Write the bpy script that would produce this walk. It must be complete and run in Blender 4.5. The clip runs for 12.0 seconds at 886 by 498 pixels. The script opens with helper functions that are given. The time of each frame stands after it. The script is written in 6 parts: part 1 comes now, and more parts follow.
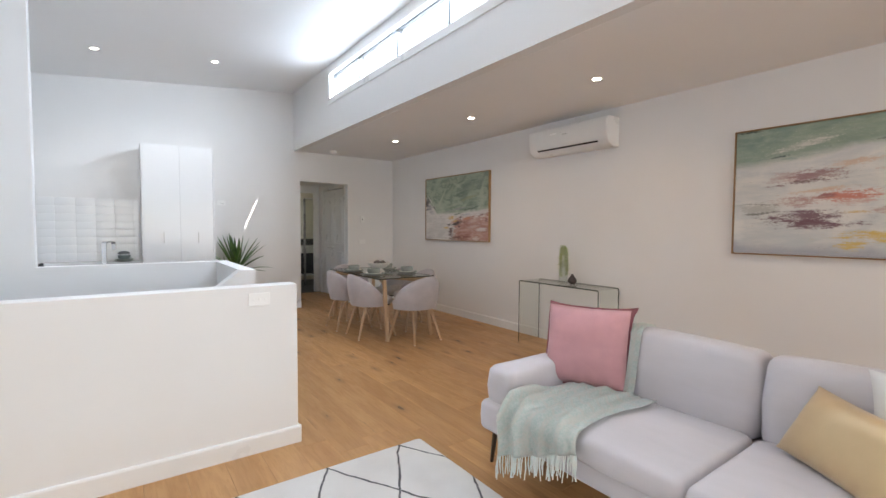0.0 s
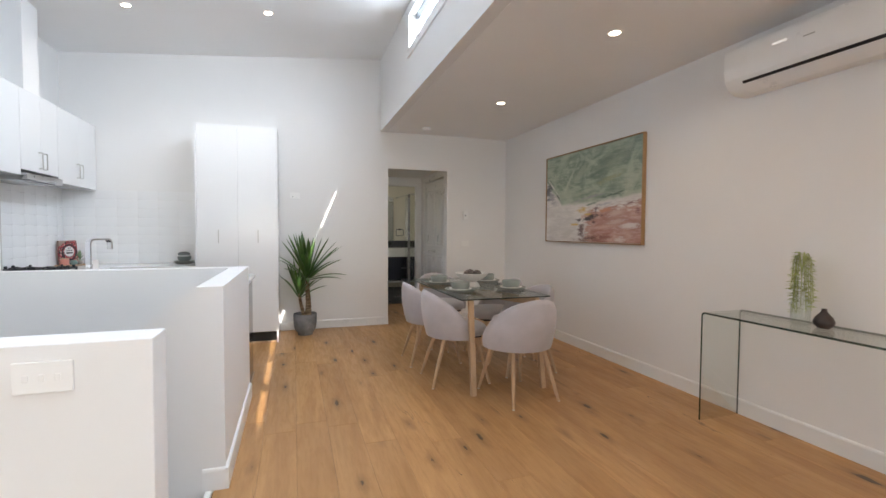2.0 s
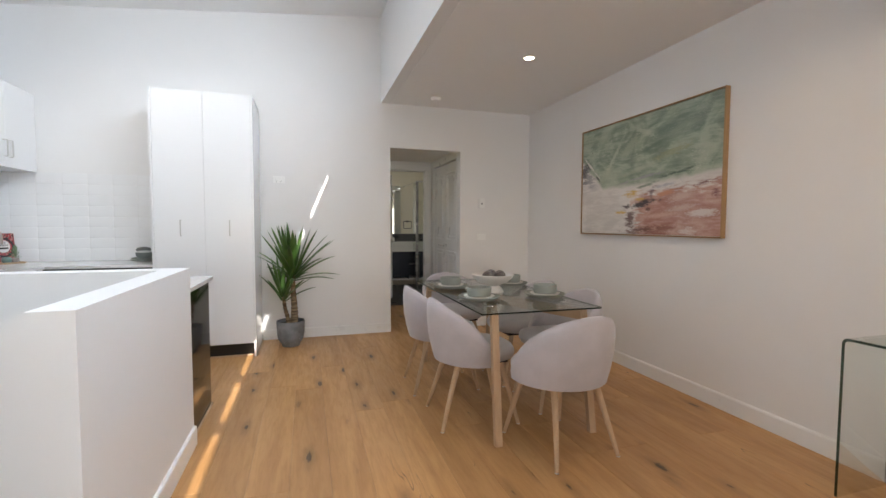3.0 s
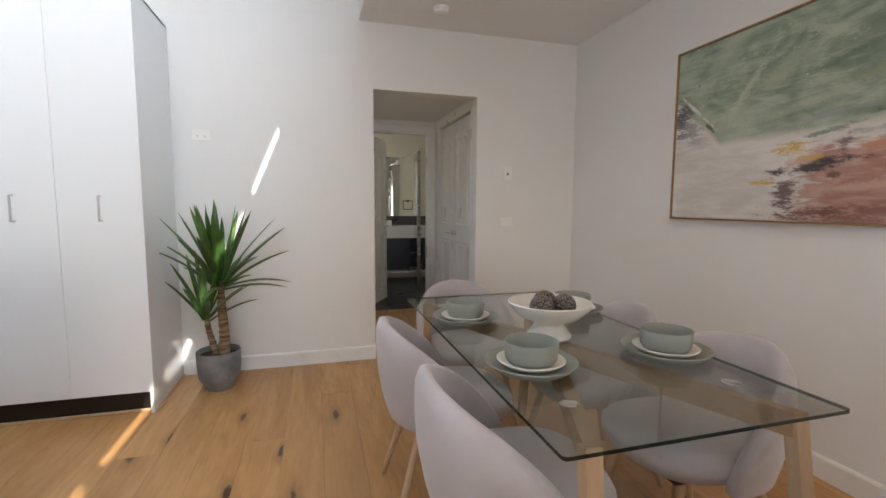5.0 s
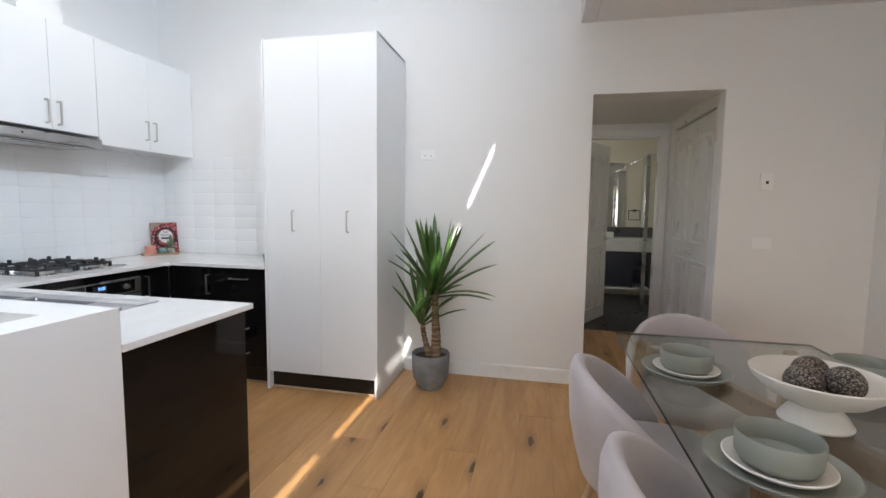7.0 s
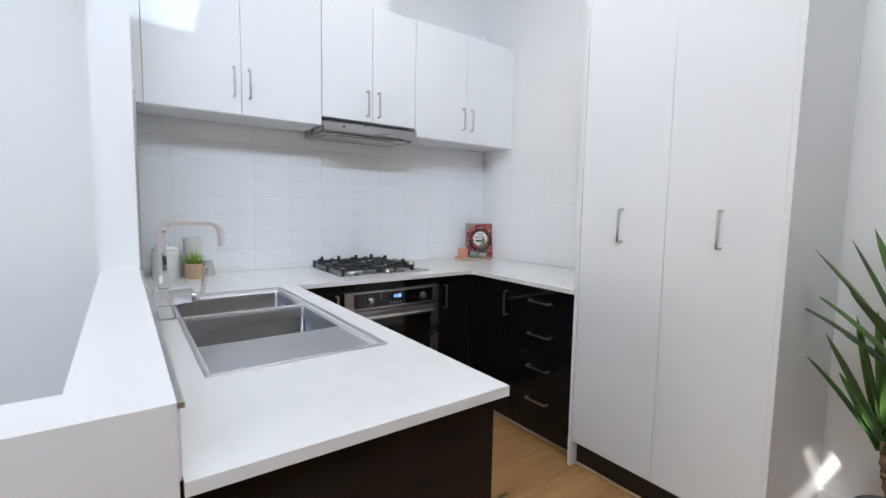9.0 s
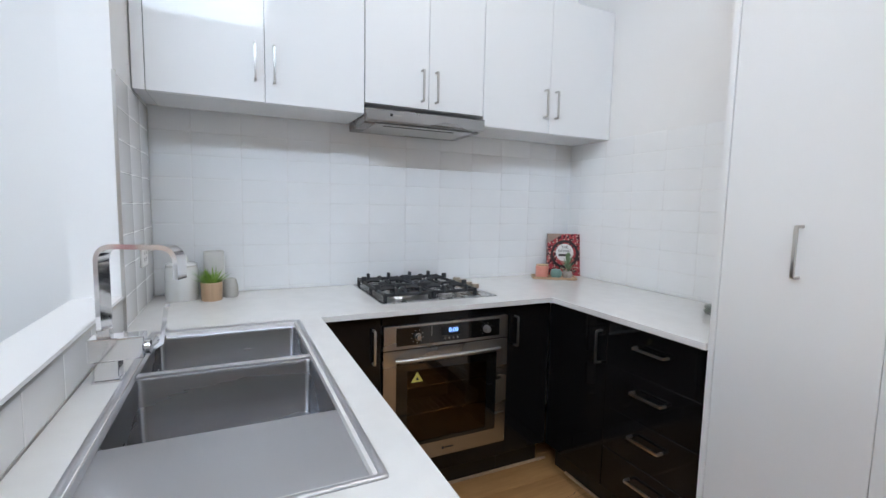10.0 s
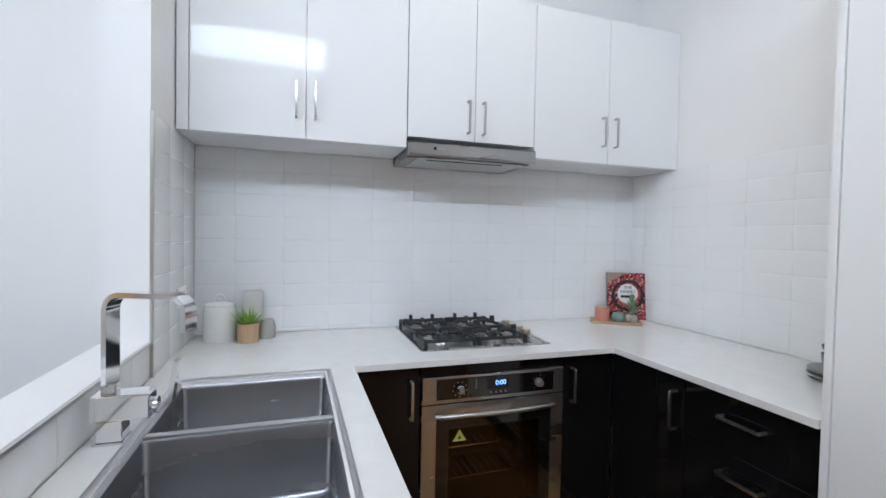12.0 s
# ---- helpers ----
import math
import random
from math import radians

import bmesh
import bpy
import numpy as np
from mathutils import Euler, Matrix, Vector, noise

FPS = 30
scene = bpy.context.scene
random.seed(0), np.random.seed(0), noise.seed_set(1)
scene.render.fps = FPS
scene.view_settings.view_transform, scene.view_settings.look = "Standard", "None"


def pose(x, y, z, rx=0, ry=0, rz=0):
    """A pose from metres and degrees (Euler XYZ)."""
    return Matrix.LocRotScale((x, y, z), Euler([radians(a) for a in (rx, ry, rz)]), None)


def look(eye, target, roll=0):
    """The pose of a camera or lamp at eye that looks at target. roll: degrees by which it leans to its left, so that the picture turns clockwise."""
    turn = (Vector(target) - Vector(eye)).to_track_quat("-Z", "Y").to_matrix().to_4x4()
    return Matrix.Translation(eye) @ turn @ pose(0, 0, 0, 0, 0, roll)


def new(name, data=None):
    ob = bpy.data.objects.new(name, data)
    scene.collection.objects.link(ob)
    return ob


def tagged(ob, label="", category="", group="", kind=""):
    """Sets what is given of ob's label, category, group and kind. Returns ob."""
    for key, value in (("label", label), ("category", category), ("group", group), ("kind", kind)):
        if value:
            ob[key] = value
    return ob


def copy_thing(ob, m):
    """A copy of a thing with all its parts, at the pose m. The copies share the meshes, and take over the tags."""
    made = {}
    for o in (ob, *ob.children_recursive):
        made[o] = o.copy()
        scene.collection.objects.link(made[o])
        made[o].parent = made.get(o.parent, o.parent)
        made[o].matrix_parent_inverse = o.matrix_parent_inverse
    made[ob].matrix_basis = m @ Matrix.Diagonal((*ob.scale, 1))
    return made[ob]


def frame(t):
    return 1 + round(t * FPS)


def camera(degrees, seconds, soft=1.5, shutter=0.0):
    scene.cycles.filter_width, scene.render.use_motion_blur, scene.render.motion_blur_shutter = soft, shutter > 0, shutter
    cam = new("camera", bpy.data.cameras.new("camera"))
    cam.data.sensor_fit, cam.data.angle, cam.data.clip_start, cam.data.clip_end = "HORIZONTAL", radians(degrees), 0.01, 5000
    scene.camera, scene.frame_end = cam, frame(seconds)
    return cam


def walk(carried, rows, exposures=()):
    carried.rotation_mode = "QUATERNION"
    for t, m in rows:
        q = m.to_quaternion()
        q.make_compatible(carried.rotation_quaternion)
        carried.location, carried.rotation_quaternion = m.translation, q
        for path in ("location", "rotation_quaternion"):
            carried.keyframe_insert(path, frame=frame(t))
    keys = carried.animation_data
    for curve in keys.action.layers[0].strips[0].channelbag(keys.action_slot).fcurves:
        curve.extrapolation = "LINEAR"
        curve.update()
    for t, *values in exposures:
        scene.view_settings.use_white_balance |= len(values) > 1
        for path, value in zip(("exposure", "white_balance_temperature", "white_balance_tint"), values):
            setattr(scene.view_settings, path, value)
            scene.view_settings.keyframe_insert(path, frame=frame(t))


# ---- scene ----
cam = camera(89.6, 12.0)
PATH = [
    (0, (-0.107, -0.233, 1.323), (1.059, 1.39, 1.23), 0.3),
    (0.5, (0.252, 0.012, 1.318), (1.316, 1.703, 1.232), 0.2),
    (1, (0.618, 0.37, 1.308), (1.532, 2.147, 1.227), 0.3),
    (1.5, (0.896, 0.741, 1.267), (1.659, 2.587, 1.19), 0.3),
    (2, (1.085, 1.218, 1.248), (1.718, 3.113, 1.169), 0.3),
    (2.5, (1.263, 1.652, 1.222), (1.85, 3.562, 1.133), 0.3),
    (3, (1.374, 2.105, 1.218), (1.956, 4.015, 1.11), 0.2),
    (3.2, (1.4, 2.27, 1.217), (1.992, 4.176, 1.096), 0.2),
    (4.8, (1.802, 3.531, 1.204), (2.357, 5.442, 1.012), 0.3),
    (5, (1.839, 3.639, 1.208), (2.385, 5.553, 1.015), 0.3),
    (5.5, (1.925, 3.857, 1.215), (2.436, 5.782, 1.024), 0.3),
    (6, (1.952, 3.868, 1.25), (2.343, 5.819, 1.05), 0.4),
    (6.5, (1.95, 3.748, 1.279), (2.032, 5.736, 1.083), 0.6),
    (7, (1.941, 3.776, 1.275), (1.519, 5.723, 1.096), 0.7),
    (7.5, (1.908, 3.946, 1.243), (1.05, 5.744, 1.065), 0.9),
    (7.7, (1.873, 4.037, 1.238), (0.868, 5.757, 1.056), 0.7),
    (9.3, (1.302, 4.913, 1.247), (-0.387, 5.968, 1.062), 1.1),
    (9.5, (1.218, 4.995, 1.255), (-0.509, 5.985, 1.067), 1.1),
    (10, (0.986, 5.137, 1.284), (-0.814, 5.987, 1.094), 1.2),
    (10.5, (0.853, 5.214, 1.308), (-0.995, 5.963, 1.154), 1.1),
    (11, (0.777, 5.249, 1.339), (-1.104, 5.921, 1.23), 1.2),
    (11.5, (0.770, 5.262, 1.334), (-1.127, 5.889, 1.253), 1.2),
    (12, (0.854, 5.234, 1.312), (-1.045, 5.859, 1.258), 1.1),
]
walk(cam, [(t, look(eye, target, roll)) for t, eye, target, roll in PATH],
     exposures=[(0.0, 1.16, 6520, 10), (1.5, 1.24, 6620, 10), (3.0, 1.31, 6720, 10), (5.0, 1.34, 6700, 10), (6.0, 1.34, 6650, 10), (7.5, 1.25, 6560, 10), (9.5, 1.15, 6500, 10), (12.0, 1.11, 6470, 10)])

# ---- world, sun, large lights, exposure ----
LOW_W, HIGH_W = 5.0, 9
SUN_WAY = Vector((0.426, -1.185, 1.0)).normalized()
world = bpy.data.worlds.new("sky")
scene.world = world
world.use_nodes = True
sky = world.node_tree.nodes.new("ShaderNodeTexSky")
sky.sky_type = "NISHITA"
sky.sun_disc = False
sky.sun_elevation = math.asin(SUN_WAY.z)
sky.sun_rotation = math.atan2(SUN_WAY.x, SUN_WAY.y)
back = world.node_tree.nodes["Background"]
back.inputs["Strength"].default_value = 0.15
world.node_tree.links.new(sky.outputs["Color"], back.inputs["Color"])


def lamp(name, kind, m, energy, colour, **more):
    data = bpy.data.lights.new(name, kind)
    data.energy, data.color = energy, colour
    if kind == "AREA":
        data.shape = "RECTANGLE"
        data.size, data.size_y = more["size"]
    if kind == "SPOT":
        data.spot_size, data.spot_blend = radians(more["cone"]), 0.8
        data.shadow_soft_size = 0.04
    if kind == "SUN":
        data.angle = radians(0.5)
    ob = new(name, data)
    ob.matrix_world = m
    return ob


lamp("sun", "SUN", look(SUN_WAY * 20, (0, 0, 0)), 5.0, (1.0, 0.95, 0.88))
# daylight standing in the openings of the two glazed walls
lamp("south_daylight", "AREA", look((1.2, -6.47, 1.25), (1.6, 0.0, 4.2)), 56, (0.97, 0.96, 0.98), size=(4.6, 2.1))
lamp("clerestory_daylight", "AREA", look((2.31, 2.94, 3.235), (0.6, 2.94, 1.0)), 76, (0.70, 0.83, 1.0), size=(5.2, 0.40))

lamp("bath_daylight", "AREA", look((1.22, 10.3, 1.6), (3.5, 10.3, 1.3)), 4.0, (1.0, 0.95, 0.86), size=(1.0, 0.9))

# added fill to brighten the hall, set at a made-up end window
lamp("hall_fill", "AREA", look((0.62, 8.0, 1.475), (3.0, 8.0, 1.4)), 0.75, (1.0, 0.76, 0.54), size=(0.9, 1.05))

# ---- node helpers and materials ----


class Nodes:
    """A small writer of shader nodes."""

    def __init__(self, name):
        self.mat = bpy.data.materials.new(name)
        self.mat.use_nodes = True
        self.tree = self.mat.node_tree
        self.bsdf = self.tree.nodes["Principled BSDF"]

    def node(self, kind, **values):
        n = self.tree.nodes.new(kind)
        for key, value in values.items():
            setattr(n, key, value)
        return n

    def put(self, socket, value):
        if isinstance(value, bpy.types.NodeSocket):
            self.tree.links.new(value, socket)
        elif isinstance(value, tuple) and len(value) == 3 and socket.type == "RGBA":
            socket.default_value = (*value, 1)
        else:
            socket.default_value = value

    def coords(self, stretch=(1, 1, 1), scatter=0.0, turn=(0, 0, 0)):
        c = self.node("ShaderNodeTexCoord").outputs["Object"]
        m = self.node("ShaderNodeMapping")
        m.inputs["Scale"].default_value = stretch
        m.inputs["Rotation"].default_value = turn
        self.put(m.inputs["Vector"], c)
        if scatter:
            r = self.node("ShaderNodeObjectInfo").outputs["Random"]
            k = self.maths("MULTIPLY", r, scatter)
            x = self.node("ShaderNodeCombineXYZ")
            for i in range(3):
                self.put(x.inputs[i], k)
            self.put(m.inputs["Location"], x.outputs[0])
        return m.outputs[0]

    def maths(self, op, a, b=0.0, c=0.0):
        n = self.node("ShaderNodeMath", operation=op)
        for socket, value in zip(n.inputs, (a, b, c)):
            self.put(socket, value)
        return n.outputs[0]

    def ramp(self, v, a, b, c=0.0, d=1.0):
        n = self.node("ShaderNodeMapRange", interpolation_type="SMOOTHSTEP")
        for socket, value in zip(n.inputs, (v, a, b, c, d)):
            self.put(socket, value)
        return n.outputs[0]

    def noise(self, vec, scale, detail=3.0, rough=0.55, warp=0.0):
        n = self.node("ShaderNodeTexNoise")
        self.put(n.inputs["Vector"], vec)
        n.inputs["Scale"].default_value, n.inputs["Detail"].default_value = scale, detail
        n.inputs["Roughness"].default_value, n.inputs["Distortion"].default_value = rough, warp
        return n.outputs["Fac"]

    def mix(self, fac, a, b, how="MIX"):
        n = self.node("ShaderNodeMix", data_type="RGBA", blend_type=how)
        self.put(n.inputs[0], fac)
        self.put(n.inputs[6], a)
        self.put(n.inputs[7], b)
        return n.outputs[2]

    def split(self, vec):
        n = self.node("ShaderNodeSeparateXYZ")
        self.put(n.inputs[0], vec)
        return n.outputs[0], n.outputs[1], n.outputs[2]

    def bump(self, height, strength, distance=0.002):
        n = self.node("ShaderNodeBump")
        n.inputs["Strength"].default_value, n.inputs["Distance"].default_value = strength, distance
        self.put(n.inputs["Height"], height)
        self.put(self.bsdf.inputs["Normal"], n.outputs[0])

    def done(self, colour, rough=0.5, metal=0.0, **more):
        self.put(self.bsdf.inputs["Base Color"], colour)
        self.put(self.bsdf.inputs["Roughness"], rough)
        self.put(self.bsdf.inputs["Metallic"], metal)
        for key, value in more.items():
            self.put(self.bsdf.inputs[key.replace("_", " ")], value)
        return self.mat


def surface(name, colour, rough=0.5, metal=0.0, vary=0.05, scale=3.0, grain=80.0, relief=0.15, stretch=(1, 1, 1), scatter=0.0, **more):
    """A plain surface with two scales of variation in tone, gloss and relief."""
    n = Nodes(name)
    v = n.coords(stretch, scatter)
    broad, fine = n.noise(v, scale, 4), n.noise(v, grain, 3)
    dark = tuple(c * (1 - vary) for c in colour)
    light = tuple(min(1.0, c * (1 + vary)) for c in colour)
    tone = n.mix(n.ramp(broad, 0.3, 0.7), dark, light)
    tone = n.mix(n.maths("MULTIPLY", fine, vary), tone, dark)
    gloss = n.ramp(broad, 0.25, 0.75, max(0.02, rough * 0.88), min(1, rough * 1.12))
    if relief:
        n.bump(fine, relief, 0.001)
    return n.done(tone, gloss, metal, **more)


def oak(name, light, dark, along="y", knots=True, rough=0.42, scatter=37.0):
    """Oiled oak with long grain, broad tone drift and dark knots."""
    n = Nodes(name)
    fit_to = {"x": (0.11, 1, 1), "y": (1, 0.11, 1), "z": (1, 1, 0.11)}[along]
    v = n.coords(fit_to, scatter)
    wide = n.noise(v, 5.0, 5, 0.6, 0.9)
    line = n.noise(v, 46.0, 5, 0.65, 0.6)
    tone = n.mix(n.ramp(wide, 0.28, 0.72), dark, light)
    tone = n.mix(n.maths("MULTIPLY", n.ramp(line, 0.40, 0.72), 0.24), tone, tuple(c * 0.62 for c in dark))
    r = n.node("ShaderNodeObjectInfo").outputs["Random"]
    tone = n.mix(n.ramp(r, 0, 1, 0.0, 0.34), tone, tuple(c * 0.70 for c in dark))
    if knots:
        w = n.coords({"x": (0.30, 1, 1), "y": (1, 0.30, 1), "z": (1, 1, 0.30)}[along], scatter)
        c = n.node("ShaderNodeTexVoronoi", voronoi_dimensions="2D")
        n.put(c.inputs["Vector"], w)
        c.inputs["Scale"].default_value = 5.0
        wobble = n.maths("ADD", c.outputs["Distance"], n.maths("MULTIPLY", n.noise(w, 22, 4, 0.7), 0.26))
        kind = n.split(c.outputs["Color"])
        some = n.ramp(kind[0], 0.58, 0.76)
        small = n.maths("MULTIPLY", kind[1], 0.07)
        wobble = n.maths("ADD", wobble, small)
        halo = n.maths("MULTIPLY", n.ramp(wobble, 0.42, 0.19), some)
        core = n.maths("MULTIPLY", n.ramp(wobble, 0.225, 0.185), some)
        tone = n.mix(n.maths("MULTIPLY", halo, 0.6), tone, tuple(c * 0.5 for c in dark))
        tone = n.mix(n.maths("MULTIPLY", core, 0.85), tone, (0.035, 0.02, 0.012))
        crack = n.noise(n.coords(fit_to, scatter), 11.0, 2, 0.5, 0.3)
        thin = n.maths("MULTIPLY", n.ramp(n.maths("ABSOLUTE", n.maths("SUBTRACT", crack, 0.5)), 0.006, 0.001), n.ramp(wide, 0.60, 0.68))
        tone = n.mix(n.maths("MULTIPLY", thin, 0.8), tone, (0.03, 0.018, 0.01))
    n.bump(line, 0.12, 0.0015)
    return n.done(tone, n.ramp(line, 0.3, 0.7, rough - 0.06, rough + 0.1))


PAINT = surface("wall_paint", (0.84, 0.835, 0.83), 0.62, vary=0.012, scale=1.2, grain=60, relief=0.0)
CEILING = surface("ceiling_paint", (0.90, 0.90, 0.90), 0.75, vary=0.01, scale=1.0, grain=200, relief=0.04)
TRIM = surface("gloss_trim_paint", (0.86, 0.86, 0.855), 0.30, vary=0.012, scale=4, grain=90, relief=0)
FLOOR_OAK = oak("floor_oak", (0.63, 0.355, 0.150), (0.46, 0.240, 0.088), rough=0.38)
SUBFLOOR = surface("subfloor", (0.12, 0.07, 0.035), 0.8)
LEG_OAK = oak("pale_leg_oak", (0.67, 0.48, 0.32), (0.53, 0.35, 0.21), "z", False, 0.5, 0)
BEAM_OAK = oak("pale_beam_oak", (0.56, 0.38, 0.23), (0.43, 0.27, 0.15), "y", False, 0.5, 0)
GLOSS_WHITE = surface("gloss_white_laminate", (0.86, 0.865, 0.87), 0.045, vary=0.006, scale=1.0, grain=18, relief=0, Specular_IOR_Level=0.20)
GLOSS_BLACK = surface("gloss_black_laminate", (0.008, 0.0075, 0.008), 0.06, vary=0.1, scale=2, grain=24, relief=0, Specular_IOR_Level=0.3)
KICK_BLACK = surface("black_kickboard", (0.012, 0.011, 0.011), 0.35, vary=0.1)
TILE_WHITE = surface("white_glazed_tile", (0.88, 0.885, 0.89), 0.10, vary=0.008, scale=6, grain=9, relief=0.02, scatter=20)
GROUT = surface("pale_grout", (0.82, 0.815, 0.805), 0.85, vary=0.06, scale=9, grain=200)
STONE = surface("pale_quartz", (0.83, 0.82, 0.80), 0.14, vary=0.02, scale=14, grain=420, relief=0)
STEEL = surface("brushed_steel", (0.46, 0.46, 0.465), 0.27, 1.0, vary=0.012, scale=1.2, grain=160, relief=0, stretch=(1, 4, 4))
# sink steel darkened for the bowls' shade, with faint reflection streaks in the tone
SHADED_BOWL_STEEL = surface("shaded_bowl_steel", (0.30, 0.31, 0.335), 0.27, 1.0, vary=0.09, scale=1.4, grain=30, relief=0, stretch=(1, 1, 5))
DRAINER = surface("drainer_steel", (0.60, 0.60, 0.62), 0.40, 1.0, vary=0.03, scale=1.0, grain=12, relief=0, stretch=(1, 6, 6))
SATIN = surface("satin_nickel", (0.56, 0.55, 0.53), 0.3, 1.0, vary=0.04, relief=0)
TAP_CHROME = surface("dull_tap_chrome", (0.80, 0.80, 0.81), 0.07, 1.0, vary=0.03, relief=0.0)
CHROME = surface("chrome", (0.82, 0.82, 0.83), 0.045, 1.0, vary=0.02, relief=0.0)
IRON = surface("black_cast_iron", (0.022, 0.024, 0.028), 0.55, vary=0.2, scale=20, grain=300, relief=0.4)
BLACK_GLASS = surface("black_glass", (0.006, 0.006, 0.006), 0.04, vary=0.05, relief=0.0, Coat_Weight=0.5)
PLASTIC = surface("white_plastic", (0.90, 0.90, 0.89), 0.3, vary=0.012, scale=5, relief=0.03)
DARK_SLOT = surface("dark_slot", (0.012, 0.012, 0.014), 0.5)
ALUMINIUM = surface("grey_aluminium", (0.30, 0.32, 0.35), 0.4, 0.6, vary=0.05)


def glass(name, tint, rough=0.0):
    n = Nodes(name)
    n.bump(n.noise(n.coords(), 2.0), 0.01)
    return n.done(tint, rough, 0.0, Transmission_Weight=1.0, IOR=1.5)


def pane(name, tint, least=0.035):
    """Thin clear sheet: light passes straight, with a mirror gloss that grows at a slant."""
    n = Nodes(name)
    out = n.tree.nodes["Material Output"]
    clear, gloss, both = n.node("ShaderNodeBsdfTransparent"), n.node("ShaderNodeBsdfGlossy"), n.node("ShaderNodeMixShader")
    n.put(clear.inputs[0], tint)
    gloss.inputs["Roughness"].default_value = 0.02
    f = n.node("ShaderNodeLayerWeight").outputs["Facing"]
    n.put(both.inputs[0], n.maths("MULTIPLY_ADD", n.maths("POWER", f, 4.0), 0.62, least))
    n.tree.links.new(clear.outputs[0], both.inputs[1])
    n.tree.links.new(gloss.outputs[0], both.inputs[2])
    n.tree.links.new(both.outputs[0], out.inputs[0])
    return n.mat


def glowing(name, colour, strength):
    n = Nodes(name)
    return n.done((0.9, 0.9, 0.9), 0.5, 0.0, Emission_Color=colour, Emission_Strength=strength)


WINDOW_GLASS = pane("window_glass", (0.96, 0.98, 0.98))
SHEET_GLASS = pane("clear_sheet_glass", (0.965, 0.98, 0.965))
TABLE_GLASS = pane("table_glass", (0.88, 0.905, 0.89), 0.06)
GLASS_EDGE = pane("green_glass_edge", (0.11, 0.17, 0.14))
LED = glowing("led_lens", (1.0, 0.86, 0.68), 14.0)

# ---- mesh helpers ----


def mesh_of(name, bm, material):
    data = bpy.data.meshes.new(name)
    bm.normal_update()
    bm.to_mesh(data)
    bm.free()
    for m in material if isinstance(material, (list, tuple)) else [material]:
        data.materials.append(m)
    return data


def smooth(bm, limit=40):
    for f in bm.faces:
        f.smooth = True
    for e in bm.edges:
        if len(e.link_faces) == 2 and e.calc_face_angle(0) > radians(limit):
            e.smooth = False
    return bm


def part(name, bm, material, parent=None, label=""):
    ob = new(name, mesh_of(name, bm, material))
    ob.parent = parent
    if label:
        ob["label"] = label
    return ob


def thing(name, m, label, category, group=""):
    ob = new(name)
    ob.empty_display_size = 0.1
    ob.matrix_world = m
    return tagged(ob, label, category, group)


def solid(name, bm, material, label, category, m=None, group="", kind=""):
    ob = part(name, bm, material)
    if m is not None:
        ob.matrix_world = m
    return tagged(ob, label, category, group, kind)


def boxes(*spans, bevel=0.0, segments=2):
    """Boxes in one bmesh, each as (x0, x1, y0, y1, z0, z1)."""
    bm = bmesh.new()
    for x0, x1, y0, y1, z0, z1 in spans:
        made = bmesh.ops.create_cube(bm, size=1)["verts"]
        for v in made:
            v.co = Vector(((x0 + x1) / 2 + v.co.x * (x1 - x0), (y0 + y1) / 2 + v.co.y * (y1 - y0), (z0 + z1) / 2 + v.co.z * (z1 - z0)))
    if bevel:
        bmesh.ops.bevel(bm, geom=bm.edges[:], offset=bevel, segments=segments, affect="EDGES", profile=0.5)
    return bm


def lathe(profile, steps=32, turn=360):
    """A turned body from (radius, height) pairs, about z."""
    bm = bmesh.new()
    rings = []
    for r, z in profile:
        if r < 1e-5:
            rings.append([bm.verts.new((0, 0, z))])
        else:
            rings.append([bm.verts.new((r * math.cos(2 * math.pi * i / steps), r * math.sin(2 * math.pi * i / steps), z)) for i in range(steps)])
    for a, b in zip(rings, rings[1:]):
        for i in range(steps):
            j = (i + 1) % steps
            if len(a) == 1 and len(b) > 1:
                bm.faces.new((a[0], b[i], b[j]))
            elif len(b) == 1 and len(a) > 1:
                bm.faces.new((a[i], b[0], a[j]))
            elif len(a) > 1:
                bm.faces.new((a[i], b[i], b[j], a[j]))
    bmesh.ops.recalc_face_normals(bm, faces=bm.faces[:])
    return smooth(bm, 45)


def tube(points, radius, steps=10, flat=None):
    """A rod along points; radius may be a list. flat = (w, t) makes a rectangular bar instead."""
    bm = bmesh.new()
    pts = [Vector(p) for p in points]
    rads = radius if isinstance(radius, (list, tuple)) else [radius] * len(pts)
    rings, side = [], None
    for i, p in enumerate(pts):
        d = (pts[min(i + 1, len(pts) - 1)] - pts[max(i - 1, 0)]).normalized()
        if side is None:
            side = d.orthogonal().normalized() if not flat else (Vector(flat[2]) if len(flat) > 2 else d.orthogonal().normalized())
        side = (side - d * side.dot(d)).normalized()
        up = d.cross(side)
        if flat:
            w, t = flat[0] / 2, flat[1] / 2
            rings.append([bm.verts.new(p + side * a * w + up * b * t) for a, b in ((1, 1), (-1, 1), (-1, -1), (1, -1))])
        else:
            rings.append([bm.verts.new(p + (side * math.cos(2 * math.pi * k / steps) + up * math.sin(2 * math.pi * k / steps)) * rads[i]) for k in range(steps)])
    n = len(rings[0])
    for a, b in zip(rings, rings[1:]):
        for k in range(n):
            bm.faces.new((a[k], a[(k + 1) % n], b[(k + 1) % n], b[k]))
    bm.faces.new(rings[0][::-1])
    bm.faces.new(rings[-1])
    bmesh.ops.recalc_face_normals(bm, faces=bm.faces[:])
    return smooth(bm, 40)


